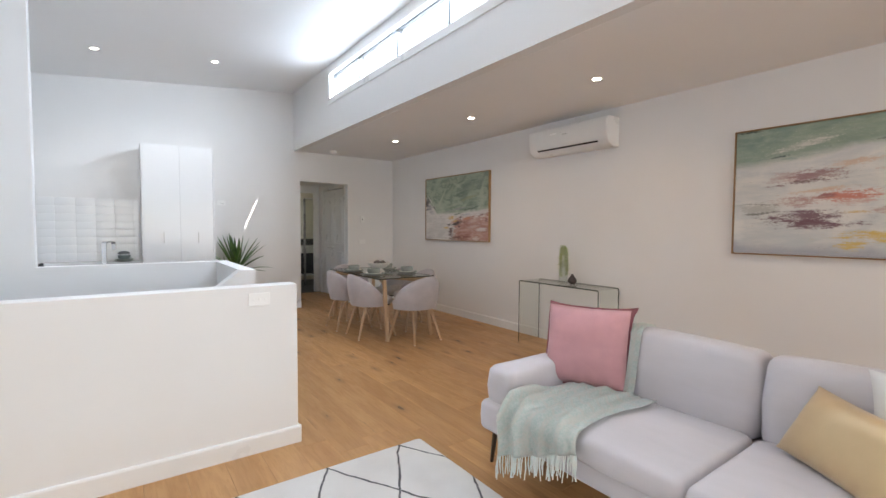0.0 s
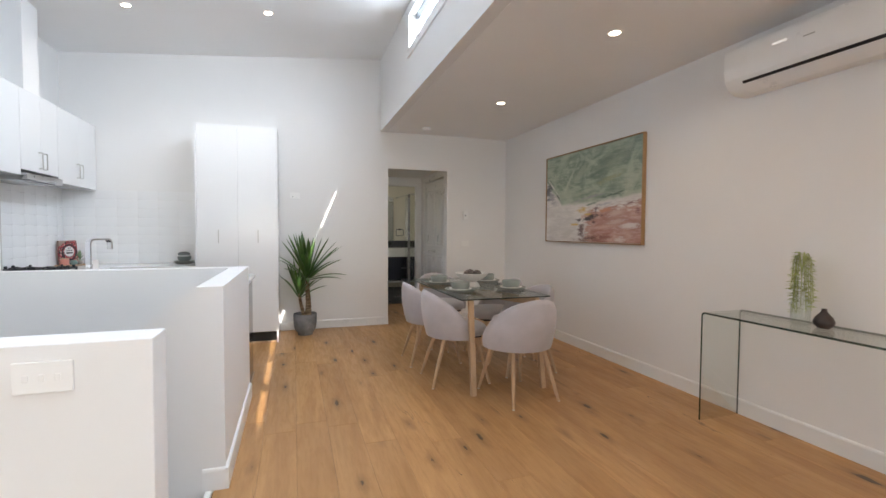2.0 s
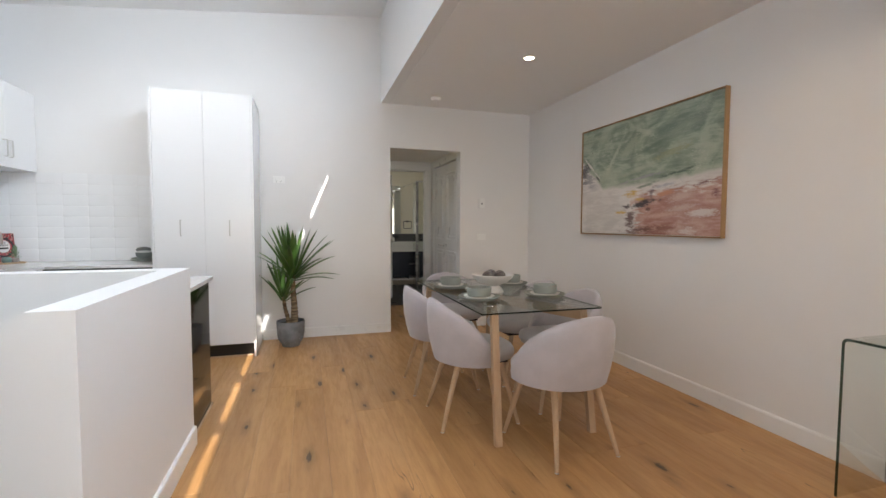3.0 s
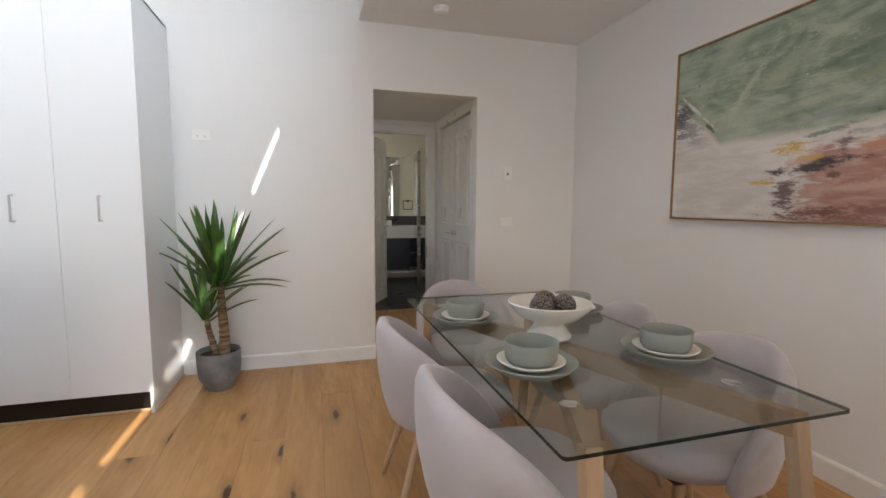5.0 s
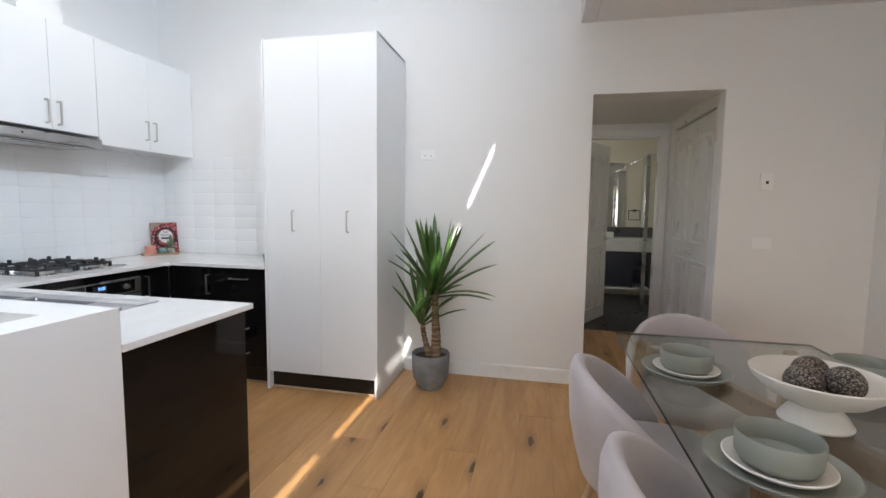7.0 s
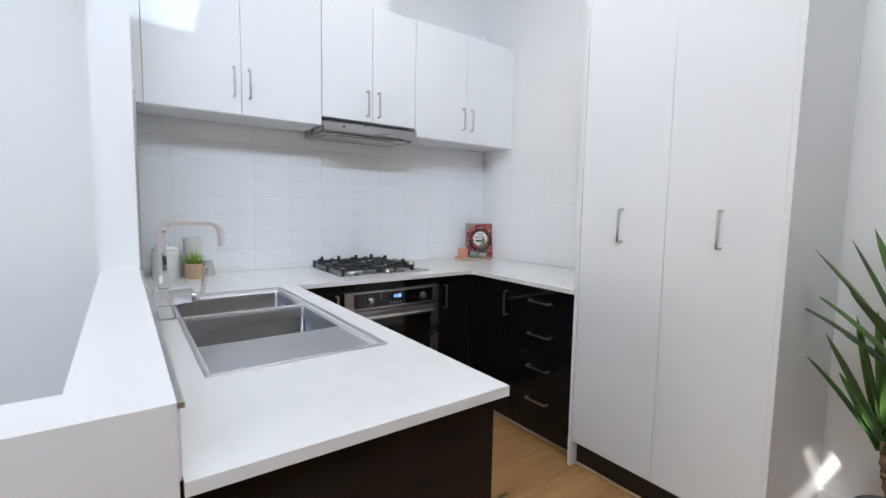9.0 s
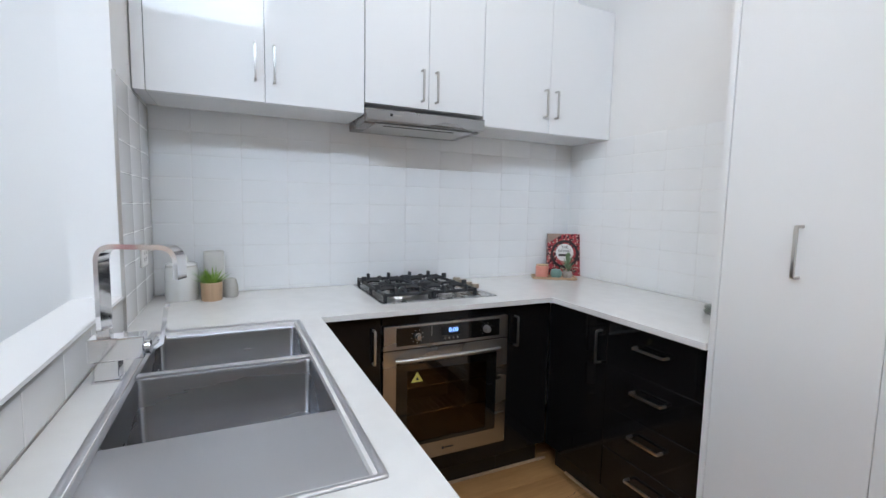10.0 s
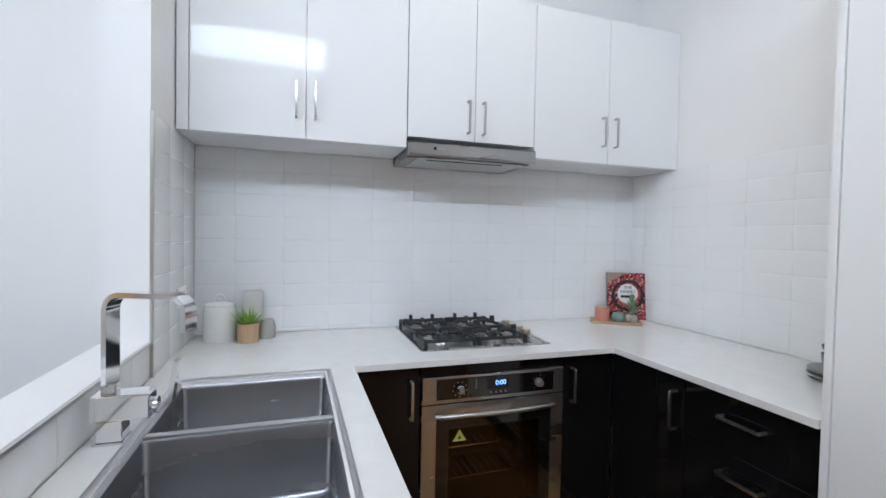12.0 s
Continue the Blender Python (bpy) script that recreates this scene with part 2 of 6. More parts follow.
def bend(points, r, steps=6):
    """A polyline with its inner corners rounded by radius r."""
    pts = [Vector(p) for p in points]
    out = [pts[0]]
    for a, b, c in zip(pts, pts[1:], pts[2:]):
        u, w = (a - b).normalized() * r, (c - b).normalized() * r
        for i in range(steps + 1):
            s = i / steps
            out.append((b + u) * (1 - s) ** 2 + b * 2 * s * (1 - s) + (b + w) * s ** 2)
    out.append(pts[-1])
    return out


def joined(*parts):
    bm = bmesh.new()
    for p in parts:
        data = bpy.data.meshes.new("t")
        p.to_mesh(data)
        p.free()
        bm.from_mesh(data)
        bpy.data.meshes.remove(data)
    return bm


def moved(bm, m):
    bmesh.ops.transform(bm, matrix=m, verts=bm.verts[:])
    return bm


def high(x):
    """Underside of the raked ceiling above x."""
    return 3.266 + 0.1 * x


# ---- structure ----
WEST, EAST, NORTH, SOUTH, HOB = -1.95, 4.0, 7.1, -6.5, -1.285
DOOR_L, DOOR_R, DOOR_H = 2.275, 3.106, 2.078
LOW, BULK = 2.56, 2.175


def setting(name, bm, material, label, category):
    return solid(name, bm, material, label, category, kind="structure")


floor = setting("floor", boxes((-0.72, EAST, SOUTH, 2.5, -0.2, -0.016), (0.69, EAST, 2.5, 4.7, -0.2, -0.016), (-1.4, EAST, 4.7, 8.72, -0.2, -0.016), (WEST, -0.72, SOUTH, 2.5, -0.2, -0.016)),
                SUBFLOOR, "oiled oak plank floor with dark knots", "floor")
setting("wall_north", boxes((-1.41, DOOR_L, NORTH, 7.22, 0, 3.75), (DOOR_L, DOOR_R, NORTH, 7.22, DOOR_H, 3.75), (DOOR_R, 4.12, NORTH, 7.22, 0, 3.75)),
        PAINT, "white painted plaster wall with a square doorway", "wall")
setting("wall_east", boxes((EAST, 4.12, SOUTH, NORTH, 0, 2.75)), PAINT, "long white painted plaster wall", "wall")
setting("wall_hob", boxes((-1.41, HOB, 4.818, NORTH, 0, 3.5)), PAINT, "white painted kitchen wall", "wall")
setting("wall_stub", boxes((-1.41, -0.695, 4.69, 4.818, 0, 3.5), (WEST - 0.12, -1.41, 4.69, 4.818, -2.7, 3.5)), PAINT, "white full-height wall end beside the kitchen", "wall")
setting("wall_west", boxes((WEST - 0.12, WEST, SOUTH, 4.70, -2.7, 3.5)), PAINT, "white painted wall of the stairwell", "wall")
SX0, SX1, SS, SZ = -1.2, 3.6, 0.08, 2.4
setting("wall_south", boxes((WEST, SX0, SOUTH - 0.12, SOUTH, 0, 3.75), (SX1, 4.12, SOUTH - 0.12, SOUTH, 0, 3.75), (SX0, SX1, SOUTH - 0.12, SOUTH, SZ, 3.75), (SX0, SX1, SOUTH - 0.12, SOUTH, 0, SS)),
        PAINT, "white painted wall with a wide window", "wall")
window = thing("window_2", pose(0, 0, 0), "wide two-pane glazed door in a grey aluminium frame", "window")
window["kind"] = "structure"
part("frame", boxes((SX0, SX1, SOUTH - 0.09, SOUTH - 0.03, SZ - 0.05, SZ), (SX0, SX1, SOUTH - 0.09, SOUTH - 0.03, SS, SS + 0.05), *[(x - 0.03, x + 0.03, SOUTH - 0.088, SOUTH - 0.032, SS + 0.05, SZ - 0.05) for x in (SX0 + 0.03, 1.2, SX1 - 0.03)]), ALUMINIUM, window)
for a, b in ((SX0 + 0.06, 1.17), (1.23, SX1 - 0.06)):
    p = part("pane", boxes((a, b, SOUTH - 0.063, SOUTH - 0.057, SS + 0.05, SZ - 0.05)), WINDOW_GLASS, window)
    p.visible_shadow = False

# raked high ceiling, low ceiling and the bulkhead with its clerestory
bm = bmesh.new()
for y in (SOUTH - 0.12, 7.22):
    for x, dz in ((WEST - 0.12, 0), (2.27, 0), (2.27, 0.12), (WEST - 0.12, 0.12)):
        bm.verts.new((x, y, high(x) + dz))
bm.verts.ensure_lookup_table()
v = bm.verts[:]
for k in range(4):
    bm.faces.new((v[k], v[(k + 1) % 4], v[4 + (k + 1) % 4], v[4 + k]))
bm.faces.new((v[3], v[2], v[1], v[0]))
bm.faces.new((v[4], v[5], v[6], v[7]))
bmesh.ops.recalc_face_normals(bm, faces=bm.faces[:])
setting("ceiling", bm, CEILING, "white raked plaster ceiling", "ceiling")
# unseen overhang, added only to keep the sun out of the south door
setting("ceiling_sun_block", boxes((WEST - 0.12, 4.12, SOUTH - 3.2, SOUTH - 0.12, 2.5, 2.6)), CEILING, "unseen white slab added to block sun from the south door", "ceiling")
setting("ceiling_low", boxes((2.273, 4.12, SOUTH - 0.12, 7.1, LOW, 2.68)), CEILING, "white flat plaster ceiling over the dining side", "ceiling")
WY0, WY1, WZ0, WZ1 = 0.32, 5.525, 3.035, 3.358
setting("wall_clerestory", boxes((BULK, 2.27, SOUTH, NORTH, LOW, WZ0), (BULK, 2.27, WY1, NORTH, WZ0, 3.48), (BULK, 2.27, SOUTH, WY0, WZ0, 3.48), (BULK, 2.27, WY0, WY1, WZ1, 3.48)),
        PAINT, "white bulkhead wall below a strip of high windows", "wall")
window = thing("window_1", pose(0, 0, 0), "long strip of clerestory windows in grey aluminium frames", "window")
window["kind"] = "structure"
part("architrave", boxes((2.163, BULK, WY0 - 0.075, WY1 + 0.075, WZ0 - 0.075, WZ0), (2.163, BULK, WY0 - 0.075, WY1 + 0.075, WZ1, WZ1 + 0.07), (2.163, BULK, WY1, WY1 + 0.075, WZ0, WZ1), (2.163, BULK, WY0 - 0.075, WY0, WZ0, WZ1)), TRIM, window, "white timber architrave")
MULLIONS = [4.70 - 0.89 * k for k in range(5)]
part("frame", boxes((2.228, 2.268, WY0, WY1, WZ0, WZ0 + 0.04), (2.228, 2.268, WY0, WY1, WZ1 - 0.02, WZ1), (2.231, 2.265, WY1 - 0.03, WY1, WZ0 + 0.04, WZ1 - 0.02), (2.231, 2.265, WY0, WY0 + 0.03, WZ0 + 0.04, WZ1 - 0.02)), ALUMINIUM, window)
for y in MULLIONS:
    part("mullion", boxes((2.214, 2.267, y - 0.020, y + 0.020, WZ0 + 0.04, WZ1 - 0.02)), ALUMINIUM, window)
edges = [WY1 - 0.03] + MULLIONS + [WY0 + 0.03]
for b, a in zip(edges, edges[1:]):
    p = part("pane", boxes((2.246, 2.251, a + 0.022, b - 0.022, WZ0 + 0.04, WZ1 - 0.02)), WINDOW_GLASS, window)
    p.visible_shadow = False

# half walls round the stairwell
setting("wall_half_near", boxes((WEST, 0.750, 2.485, 2.606, -2.7, 0.98), bevel=0.003), PAINT, "white painted half wall beside the stair", "wall")
setting("wall_half_sink", boxes((-0.695, 0.646, 4.69, 4.815, -2.7, 0.98), (0.646, 0.762, 3.562, 4.815, -0.2, 0.98)), PAINT, "white painted half wall between stair and kitchen", "wall")
bm = bmesh.new()
SLOPE = 0.76
for y in (3.562, 3.68):
    for x, z in ((0.646, 0.98), (WEST, 0.98 - SLOPE * (0.646 - WEST)), (WEST, -2.7), (0.646, -2.7)):
        bm.verts.new((x, y, z))
v = bm.verts[:]
for k in range(4):
    bm.faces.new((v[k], v[(k + 1) % 4], v[4 + (k + 1) % 4], v[4 + k]))
bm.faces.new(v[:4][::-1])
bm.faces.new(v[4:])
bmesh.ops.recalc_face_normals(bm, faces=bm.faces[:])
setting("wall_stair", bm, PAINT, "white stair wall with a raking top", "wall")
CARPET = surface("grey_carpet", (0.22, 0.21, 0.20), 0.95, vary=0.2, scale=30, grain=500, relief=0.8)
stair = thing("staircase", pose(0.69, 3.08, 0), "grey carpeted stair going down between half walls", "stair")
for k in range(9):
    part("step", boxes((-0.26 * (k + 1), -0.26 * k + 0.012, -0.474, 0.482, -0.18 * (k + 1) - 0.18, -0.18 * (k + 1)), bevel=0.008), CARPET, stair)
part("nosing", boxes((-0.015, 0.012, -0.472, 0.48, -0.03, 0.002)), TRIM, stair, "white nosing strip")
setting("floor_lower", boxes((WEST, 0.69, 2.606, 4.70, -2.8, -2.7)), CARPET, "grey carpet of the lower landing", "floor")
setting("wall_shaft", boxes((0.695, 0.80, 2.606, 4.70, -2.7, -0.2)), PAINT, "white wall under the stair head", "wall")

# boxed flue above the range hood
setting("flue_boxing", boxes((HOB, -1.025, 5.858, 6.107, 2.38, 3.25)), PAINT, "white plaster boxing of the hood flue", "boxing")


def skirting(x0, y0, x1, y1, out, height=0.105):
    """A straight run of skirting board with an eased top; out is the side it stands on."""
    a, b = Vector((x0, y0, 0)), Vector((x1, y1, 0))
    o = Vector((*out, 0))
    bm = bmesh.new()
    prof = [(0, 0), (0.015, 0), (0.015, height - 0.012), (0.011, height - 0.003), (0.004, height), (0, height)]
    rings = [[bm.verts.new(p + o * d + Vector((0, 0, z))) for d, z in prof] for p in (a, b)]
    for k in range(len(prof)):
        j = (k + 1) % len(prof)
        bm.faces.new((rings[0][k], rings[0][j], rings[1][j], rings[1][k]))
    bm.faces.new(rings[0])
    bm.faces.new(rings[1][::-1])
    bmesh.ops.recalc_face_normals(bm, faces=bm.faces[:])
    return setting("baseboard", bm, TRIM, "white gloss skirting board", "baseboard")


skirting(EAST, SOUTH, EAST, 7.085, (-1, 0))
skirting(0.925, NORTH, DOOR_L, NORTH, (0, -1))
skirting(DOOR_R, NORTH, 3.985, NORTH, (0, -1))
skirting(WEST, 2.485, 0.765, 2.485, (0, -1))
skirting(0.750, 2.485, 0.750, 2.606, (1, 0))
skirting(0.762, 3.547, 0.762, 4.814, (1, 0))
skirting(0.662, 3.562, 0.762, 3.562, (0, -1))
skirting(WEST, SOUTH, EAST, SOUTH, (0, 1))
skirting(WEST, SOUTH, WEST, 2.47, (1, 0))

# short hall behind the doorway, and the bathroom beyond
HALL_E, HALL_N, BATH_N = 3.20, 8.76, 11.0
HALL_END = 0.6
# end wall and its window are unseen, added to hold the hall's fill lamp
setting("wall_hall_west", boxes((HALL_END - 0.1, HALL_END, 7.22, 7.5, 0, 2.5), (HALL_END - 0.1, HALL_END, 8.5, HALL_N, 0, 2.5), (HALL_END - 0.1, HALL_END, 7.5, 8.5, 0, 0.9), (HALL_END - 0.1, HALL_END, 7.5, 8.5, 2.05, 2.5)), PAINT, "unseen white hall end wall with an added window", "wall")
added_window = thing("window_4", pose(HALL_END - 0.05, 8.0, 1.475), "added unseen window at the hall end in a white frame", "window")
added_window["kind"] = "structure"
part("frame", boxes((-0.02, 0.02, -0.5, -0.46, -0.575, 0.575), (-0.02, 0.02, 0.46, 0.5, -0.575, 0.575), (-0.02, 0.02, -0.46, 0.46, 0.535, 0.575), (-0.02, 0.02, -0.46, 0.46, -0.575, -0.535)), TRIM, added_window)
p = part("pane", boxes((-0.003, 0.003, -0.46, 0.46, -0.535, 0.535)), WINDOW_GLASS, added_window)
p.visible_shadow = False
setting("wall_hall_east", boxes((HALL_E, HALL_E + 0.1, 7.22, 7.50, 0, 2.5), (HALL_E, HALL_E + 0.1, 8.56, HALL_N, 0, 2.5), (HALL_E, HALL_E + 0.1, 7.50, 8.56, 2.06, 2.5), (HALL_E + 0.1, HALL_E + 0.14, 7.22, HALL_N, 0, 2.5)), PAINT, "white painted hall wall with cupboard doors", "wall")
setting("ceiling_hall", boxes((HALL_END - 0.1, HALL_E + 0.14, 7.22, HALL_N + 0.1, 2.17, 2.3)), CEILING, "white hall ceiling", "ceiling")
BX0, BX1 = 2.40, 3.125
setting("wall_bath_south", boxes((HALL_END - 0.1, BX0, HALL_N, HALL_N + 0.1, 0, 2.6), (BX1, 4.3, HALL_N, HALL_N + 0.1, 0, 2.6), (BX0, BX1, HALL_N, HALL_N + 0.1, 2.045, 2.6)), PAINT, "white wall between hall and bathroom", "wall")
CREAM = surface("cream_paint", (0.78, 0.73, 0.62), 0.6, vary=0.02, scale=1.5)
setting("wall_bath_north", boxes((1.2, 4.3, BATH_N, BATH_N + 0.1, 0, 2.6)), CREAM, "cream painted bathroom wall", "wall")
setting("wall_bath_east", boxes((4.3, 4.4, HALL_N, BATH_N + 0.1, 0, 2.6)), CREAM, "cream painted bathroom side wall", "wall")
setting("wall_bath_west", boxes((1.1, 1.2, HALL_N, 9.75, 0, 2.6), (1.1, 1.2, 10.85, BATH_N + 0.1, 0, 2.6), (1.1, 1.2, 9.75, 10.85, 0, 1.1), (1.1, 1.2, 9.75, 10.85, 2.1, 2.6)), CREAM, "cream painted bathroom wall with a window", "wall")
bath_window = thing("window_3", pose(1.15, 10.3, 1.6), "small white framed bathroom window", "window")
bath_window["kind"] = "structure"
part("frame", boxes((-0.02, 0.02, -0.55, -0.51, -0.5, 0.5), (-0.02, 0.02, 0.51, 0.55, -0.5, 0.5), (-0.02, 0.02, -0.51, 0.51, 0.46, 0.5), (-0.02, 0.02, -0.51, 0.51, -0.5, -0.46)), TRIM, bath_window)
p = part("pane", boxes((-0.003, 0.003, -0.51, 0.51, -0.46, 0.46)), WINDOW_GLASS, bath_window)
p.visible_shadow = False
setting("ceiling_bath", boxes((1.1, 4.4, HALL_N + 0.1, BATH_N + 0.1, 2.5, 2.6)), CEILING, "white bathroom ceiling", "ceiling")
SLATE = surface("dark_grey_tile", (0.055, 0.055, 0.06), 0.3, vary=0.12, scale=4)
setting("floor_bath", boxes((1.1, 4.4, 8.72, BATH_N + 0.1, -0.2, 0.0)), SLATE, "dark grey tiled bathroom floor", "floor")

# ---- more mesh helpers ----


def rrect(x0, x1, y0, y1, z, r, n=5):
    """A rounded rectangle of points at height z."""
    r = max(0.0005, min(r, (x1 - x0) / 2 - 1e-4, (y1 - y0) / 2 - 1e-4))
    out = []
    for cx, cy, a0 in ((x1 - r, y1 - r, 0), (x0 + r, y1 - r, 90), (x0 + r, y0 + r, 180), (x1 - r, y0 + r, 270)):
        for k in range(n + 1):
            a = radians(a0 + 90 * k / n)
            out.append(Vector((cx + r * math.cos(a), cy + r * math.sin(a), z)))
    return out


def loft(rings, caps=(True, True), limit=40):
    bm = bmesh.new()
    made = [[bm.verts.new(p) for p in ring] for ring in rings]
    n = len(made[0])
    for a, b in zip(made, made[1:]):
        for k in range(n):
            bm.faces.new((a[k], a[(k + 1) % n], b[(k + 1) % n], b[k]))
    if caps[0]:
        bm.faces.new(made[0][::-1])
    if caps[1]:
        bm.faces.new(made[-1])
    if all(caps):
        bmesh.ops.recalc_face_normals(bm, faces=bm.faces[:])
    return smooth(bm, limit)


def hollow_frame(x0, x1, z0, z1, a0, a1, c0, c1, y0, y1):
    """A one-piece rectangular frame in the xz plane, outer x0..z1, opening a0..c1."""
    outer = ((x0, z0), (x1, z0), (x1, z1), (x0, z1))
    inner = ((a0, c0), (a1, c0), (a1, c1), (a0, c1))
    bm = bmesh.new()
    rings = [[bm.verts.new((x, y, z)) for x, z in loop] for loop, y in ((outer, y1), (outer, y0), (inner, y0), (inner, y1))]
    for a, b in zip(rings, rings[1:] + rings[:1]):
        for k in range(4):
            bm.faces.new((a[k], a[(k + 1) % 4], b[(k + 1) % 4], b[k]))
    bmesh.ops.recalc_face_normals(bm, faces=bm.faces[:])
    return bm


def lettering(words, size, material, parent, m, name="lettering"):
    curve = bpy.data.curves.new("words", "FONT")
    curve.body, curve.size, curve.extrude = words, size, 0.0004
    curve.align_x, curve.align_y = "CENTER", "CENTER"
    tmp = new("words", curve)
    bpy.context.view_layer.update()
    data = bpy.data.meshes.new_from_object(tmp.evaluated_get(bpy.context.evaluated_depsgraph_get()))
    bpy.data.objects.remove(tmp)
    data.materials.clear()
    data.materials.append(material)
    ob = new(name, data)
    ob.parent = parent
    ob.matrix_local = m
    return ob


def pull_handle(parent, at, length, along, out, material=SATIN, deep=0.03):
    """A square-section D pull; at is its middle on the door face, along and out are unit vectors."""
    a, o, c = Vector(along), Vector(out), Vector(at)
    pts = bend([c - a * length / 2, c - a * length / 2 + o * deep, c + a * length / 2 + o * deep, c + a * length / 2], 0.006, 3)
    side = a.cross(o)
    return part("handle", tube(pts, 0.005, flat=(0.0085, 0.007, side)), material, parent, "satin metal pull handle")


# ---- outside: ground and hazy bright sky seen through the high windows ----
GRASS = surface("dry_lawn", (0.09, 0.11, 0.04), 0.9, vary=0.3, scale=0.3, grain=12)
setting("ground", boxes((-150, 150, -150, 150, -3.0, -2.9)), GRASS, "mown lawn and ground round the house", "ground")
HAZE = glowing("bright_haze", (0.90, 0.95, 1.0), 1.0)
setting("backdrop", boxes((9.0, 9.1, -8, 22, 2.7, 12.5)), HAZE, "bright hazy sky beyond the high windows", "backdrop")

# ---- kitchen: base units, benches, pantry ----
BENCH, SLAB = 0.868, 0.022
UNDER = BENCH - SLAB
FRONT_H, FRONT_F, FRONT_S = -0.70, 6.512, 5.398


def base_unit(m, width, depth, label, doors=1, drawers=0, handle=None, plinth=True):
    """A floor unit seen from its front (local -y); local x runs from 0 to width."""
    t = thing("base_cabinet", m, label, "cabinet", "base units")
    part("body", boxes((0.001, width - 0.001, 0.021, depth, 0.13, UNDER - 0.001)), GLOSS_BLACK, t)
    part("kickboard", boxes((0.001, width - 0.001, 0.07, 0.085, 0.0, 0.13)), KICK_BLACK, t, "matt black kickboard")
    if drawers:
        z1 = UNDER - 0.012
        h = (z1 - 0.132) / drawers
        for k in range(drawers):
            d = part("drawer_front", boxes((0.002, width - 0.002, 0, 0.02, z1 - h * (k + 1) + 0.003, z1 - h * k), bevel=0.0012, segments=1), GLOSS_BLACK, t)
            pull_handle(d, (width / 2, 0, z1 - h * k - 0.065), 0.135, (1, 0, 0), (0, -1, 0))
    else:
        w = width / doors
        for k in range(doors):
            d = part("door", boxes((w * k + 0.002, w * (k + 1) - 0.002, 0, 0.02, 0.132, UNDER - 0.012), bevel=0.0012, segments=1), GLOSS_BLACK, t)
            if handle:
                x = w * k + (0.035 if handle == "left" else w - 0.035)
                pull_handle(d, (x, 0, 0.72), 0.135, (0, 0, 1), (0, -1, 0))
    return t


# hob run faces +x: local x runs along +y
def east_facing(y):
    return pose(FRONT_H, y, 0, 0, 0, 90)


base_unit(east_facing(5.40), 0.268, 0.57, "narrow gloss black base cabinet beside the oven", handle="right")
base_unit(east_facing(6.272), 0.24, 0.57, "narrow gloss black corner base cabinet", handle="left")
base_unit(pose(-0.70, FRONT_F, 0), 0.37, 0.57, "gloss black corner base cabinet under the bench", handle="right")
base_unit(pose(-0.33, FRONT_F, 0), 0.425, 0.57, "gloss black bank of four drawers", drawers=4)
for x, w in ((0.719, 0.479), (0.24, 0.47), (-0.23, 0.45)):
    base_unit(pose(x, FRONT_S, 0, 0, 0, 180), w, 0.05, "gloss black base cabinet below the sink bench", handle="left")
solid("end_panel", boxes((0.720, 0.738, 4.821, 5.405, 0.0, UNDER), bevel=0.001, segments=1), GLOSS_BLACK, "gloss black end panel of the sink bench", "panel")

SINK = (-0.645, 0.370, 4.898, 5.346)
bench = boxes((HOB, -0.663, 4.82, 7.098, UNDER, BENCH), (-0.663, 0.096, 6.486, 7.098, UNDER, BENCH),
              (-0.663, SINK[0] + 0.02, 4.82, 5.424, UNDER, BENCH), (SINK[1] - 0.02, 0.764, 4.82, 5.424, UNDER, BENCH),
              (SINK[0] + 0.02, SINK[1] - 0.02, 4.82, SINK[2] + 0.015, UNDER, BENCH), (SINK[0] + 0.02, SINK[1] - 0.02, SINK[3] - 0.02, 5.424, UNDER, BENCH))
bmesh.ops.remove_doubles(bench, verts=bench.verts[:], dist=0.0005)
solid("benchtop", bench, STONE, "pale stone benchtop in a U round the kitchen", "benchtop")

# pantry
pantry = thing("pantry_cupboard", pose(0.097, 6.5, 0), "tall gloss white pantry with two doors on black kickboard", "cupboard")
part("body", boxes((0.0, 0.018, -0.004, 0.598, 0.0, 2.375), (0.018, 0.80, 0.02, 0.598, 0.12, 2.36), (0.0, 0.818, 0.022, 0.598, 2.36, 2.375)), GLOSS_WHITE, pantry)
part("side_panel", boxes((0.80, 0.818, -0.006, 0.598, 0.0, 2.375), bevel=0.001, segments=1), GLOSS_WHITE, pantry)
part("kickboard", boxes((0.018, 0.80, 0.045, 0.06, 0.0, 0.12)), KICK_BLACK, pantry, "matt black kickboard")
for x0, x1 in ((0.0195, 0.4137), (0.4153, 0.7985)):
    d = part("door", boxes((x0, x1, 0.0, 0.019, 0.128, 2.37), bevel=0.0012, segments=1), GLOSS_WHITE, pantry)
    pull_handle(d, ((x0 + x1) / 2 + 0.01, 0.0, 1.183), 0.135, (0, 0, 1), (0, -1, 0))
part("floor_trim", boxes((0.819, 0.829, -0.004, 0.583, 0.0, 0.012)), LEG_OAK, pantry, "thin oak floor trim")

# oak beads closing the floor against the units
for span in ((-0.615, 0.097, 6.570, 6.581, 0.0, 0.014), (0.115, 0.897, 6.533, 6.544, 0.0, 0.014), (0.739, 0.750, 4.83, 5.405, 0.0, 0.014), (-0.769, -0.758, 5.47, 6.57, 0.0, 0.014), (-0.66, 0.70, 5.329, 5.340, 0.0, 0.014)):
    setting("trim", boxes(span, bevel=0.003, segments=1), LEG_OAK, "thin oak floor bead along the units", "trim")

# wall cupboards: local front is -y, x from 0 to width, z from 0
UC_Z0, UC_Z1, UC_X = 1.68, 2.377, -0.97


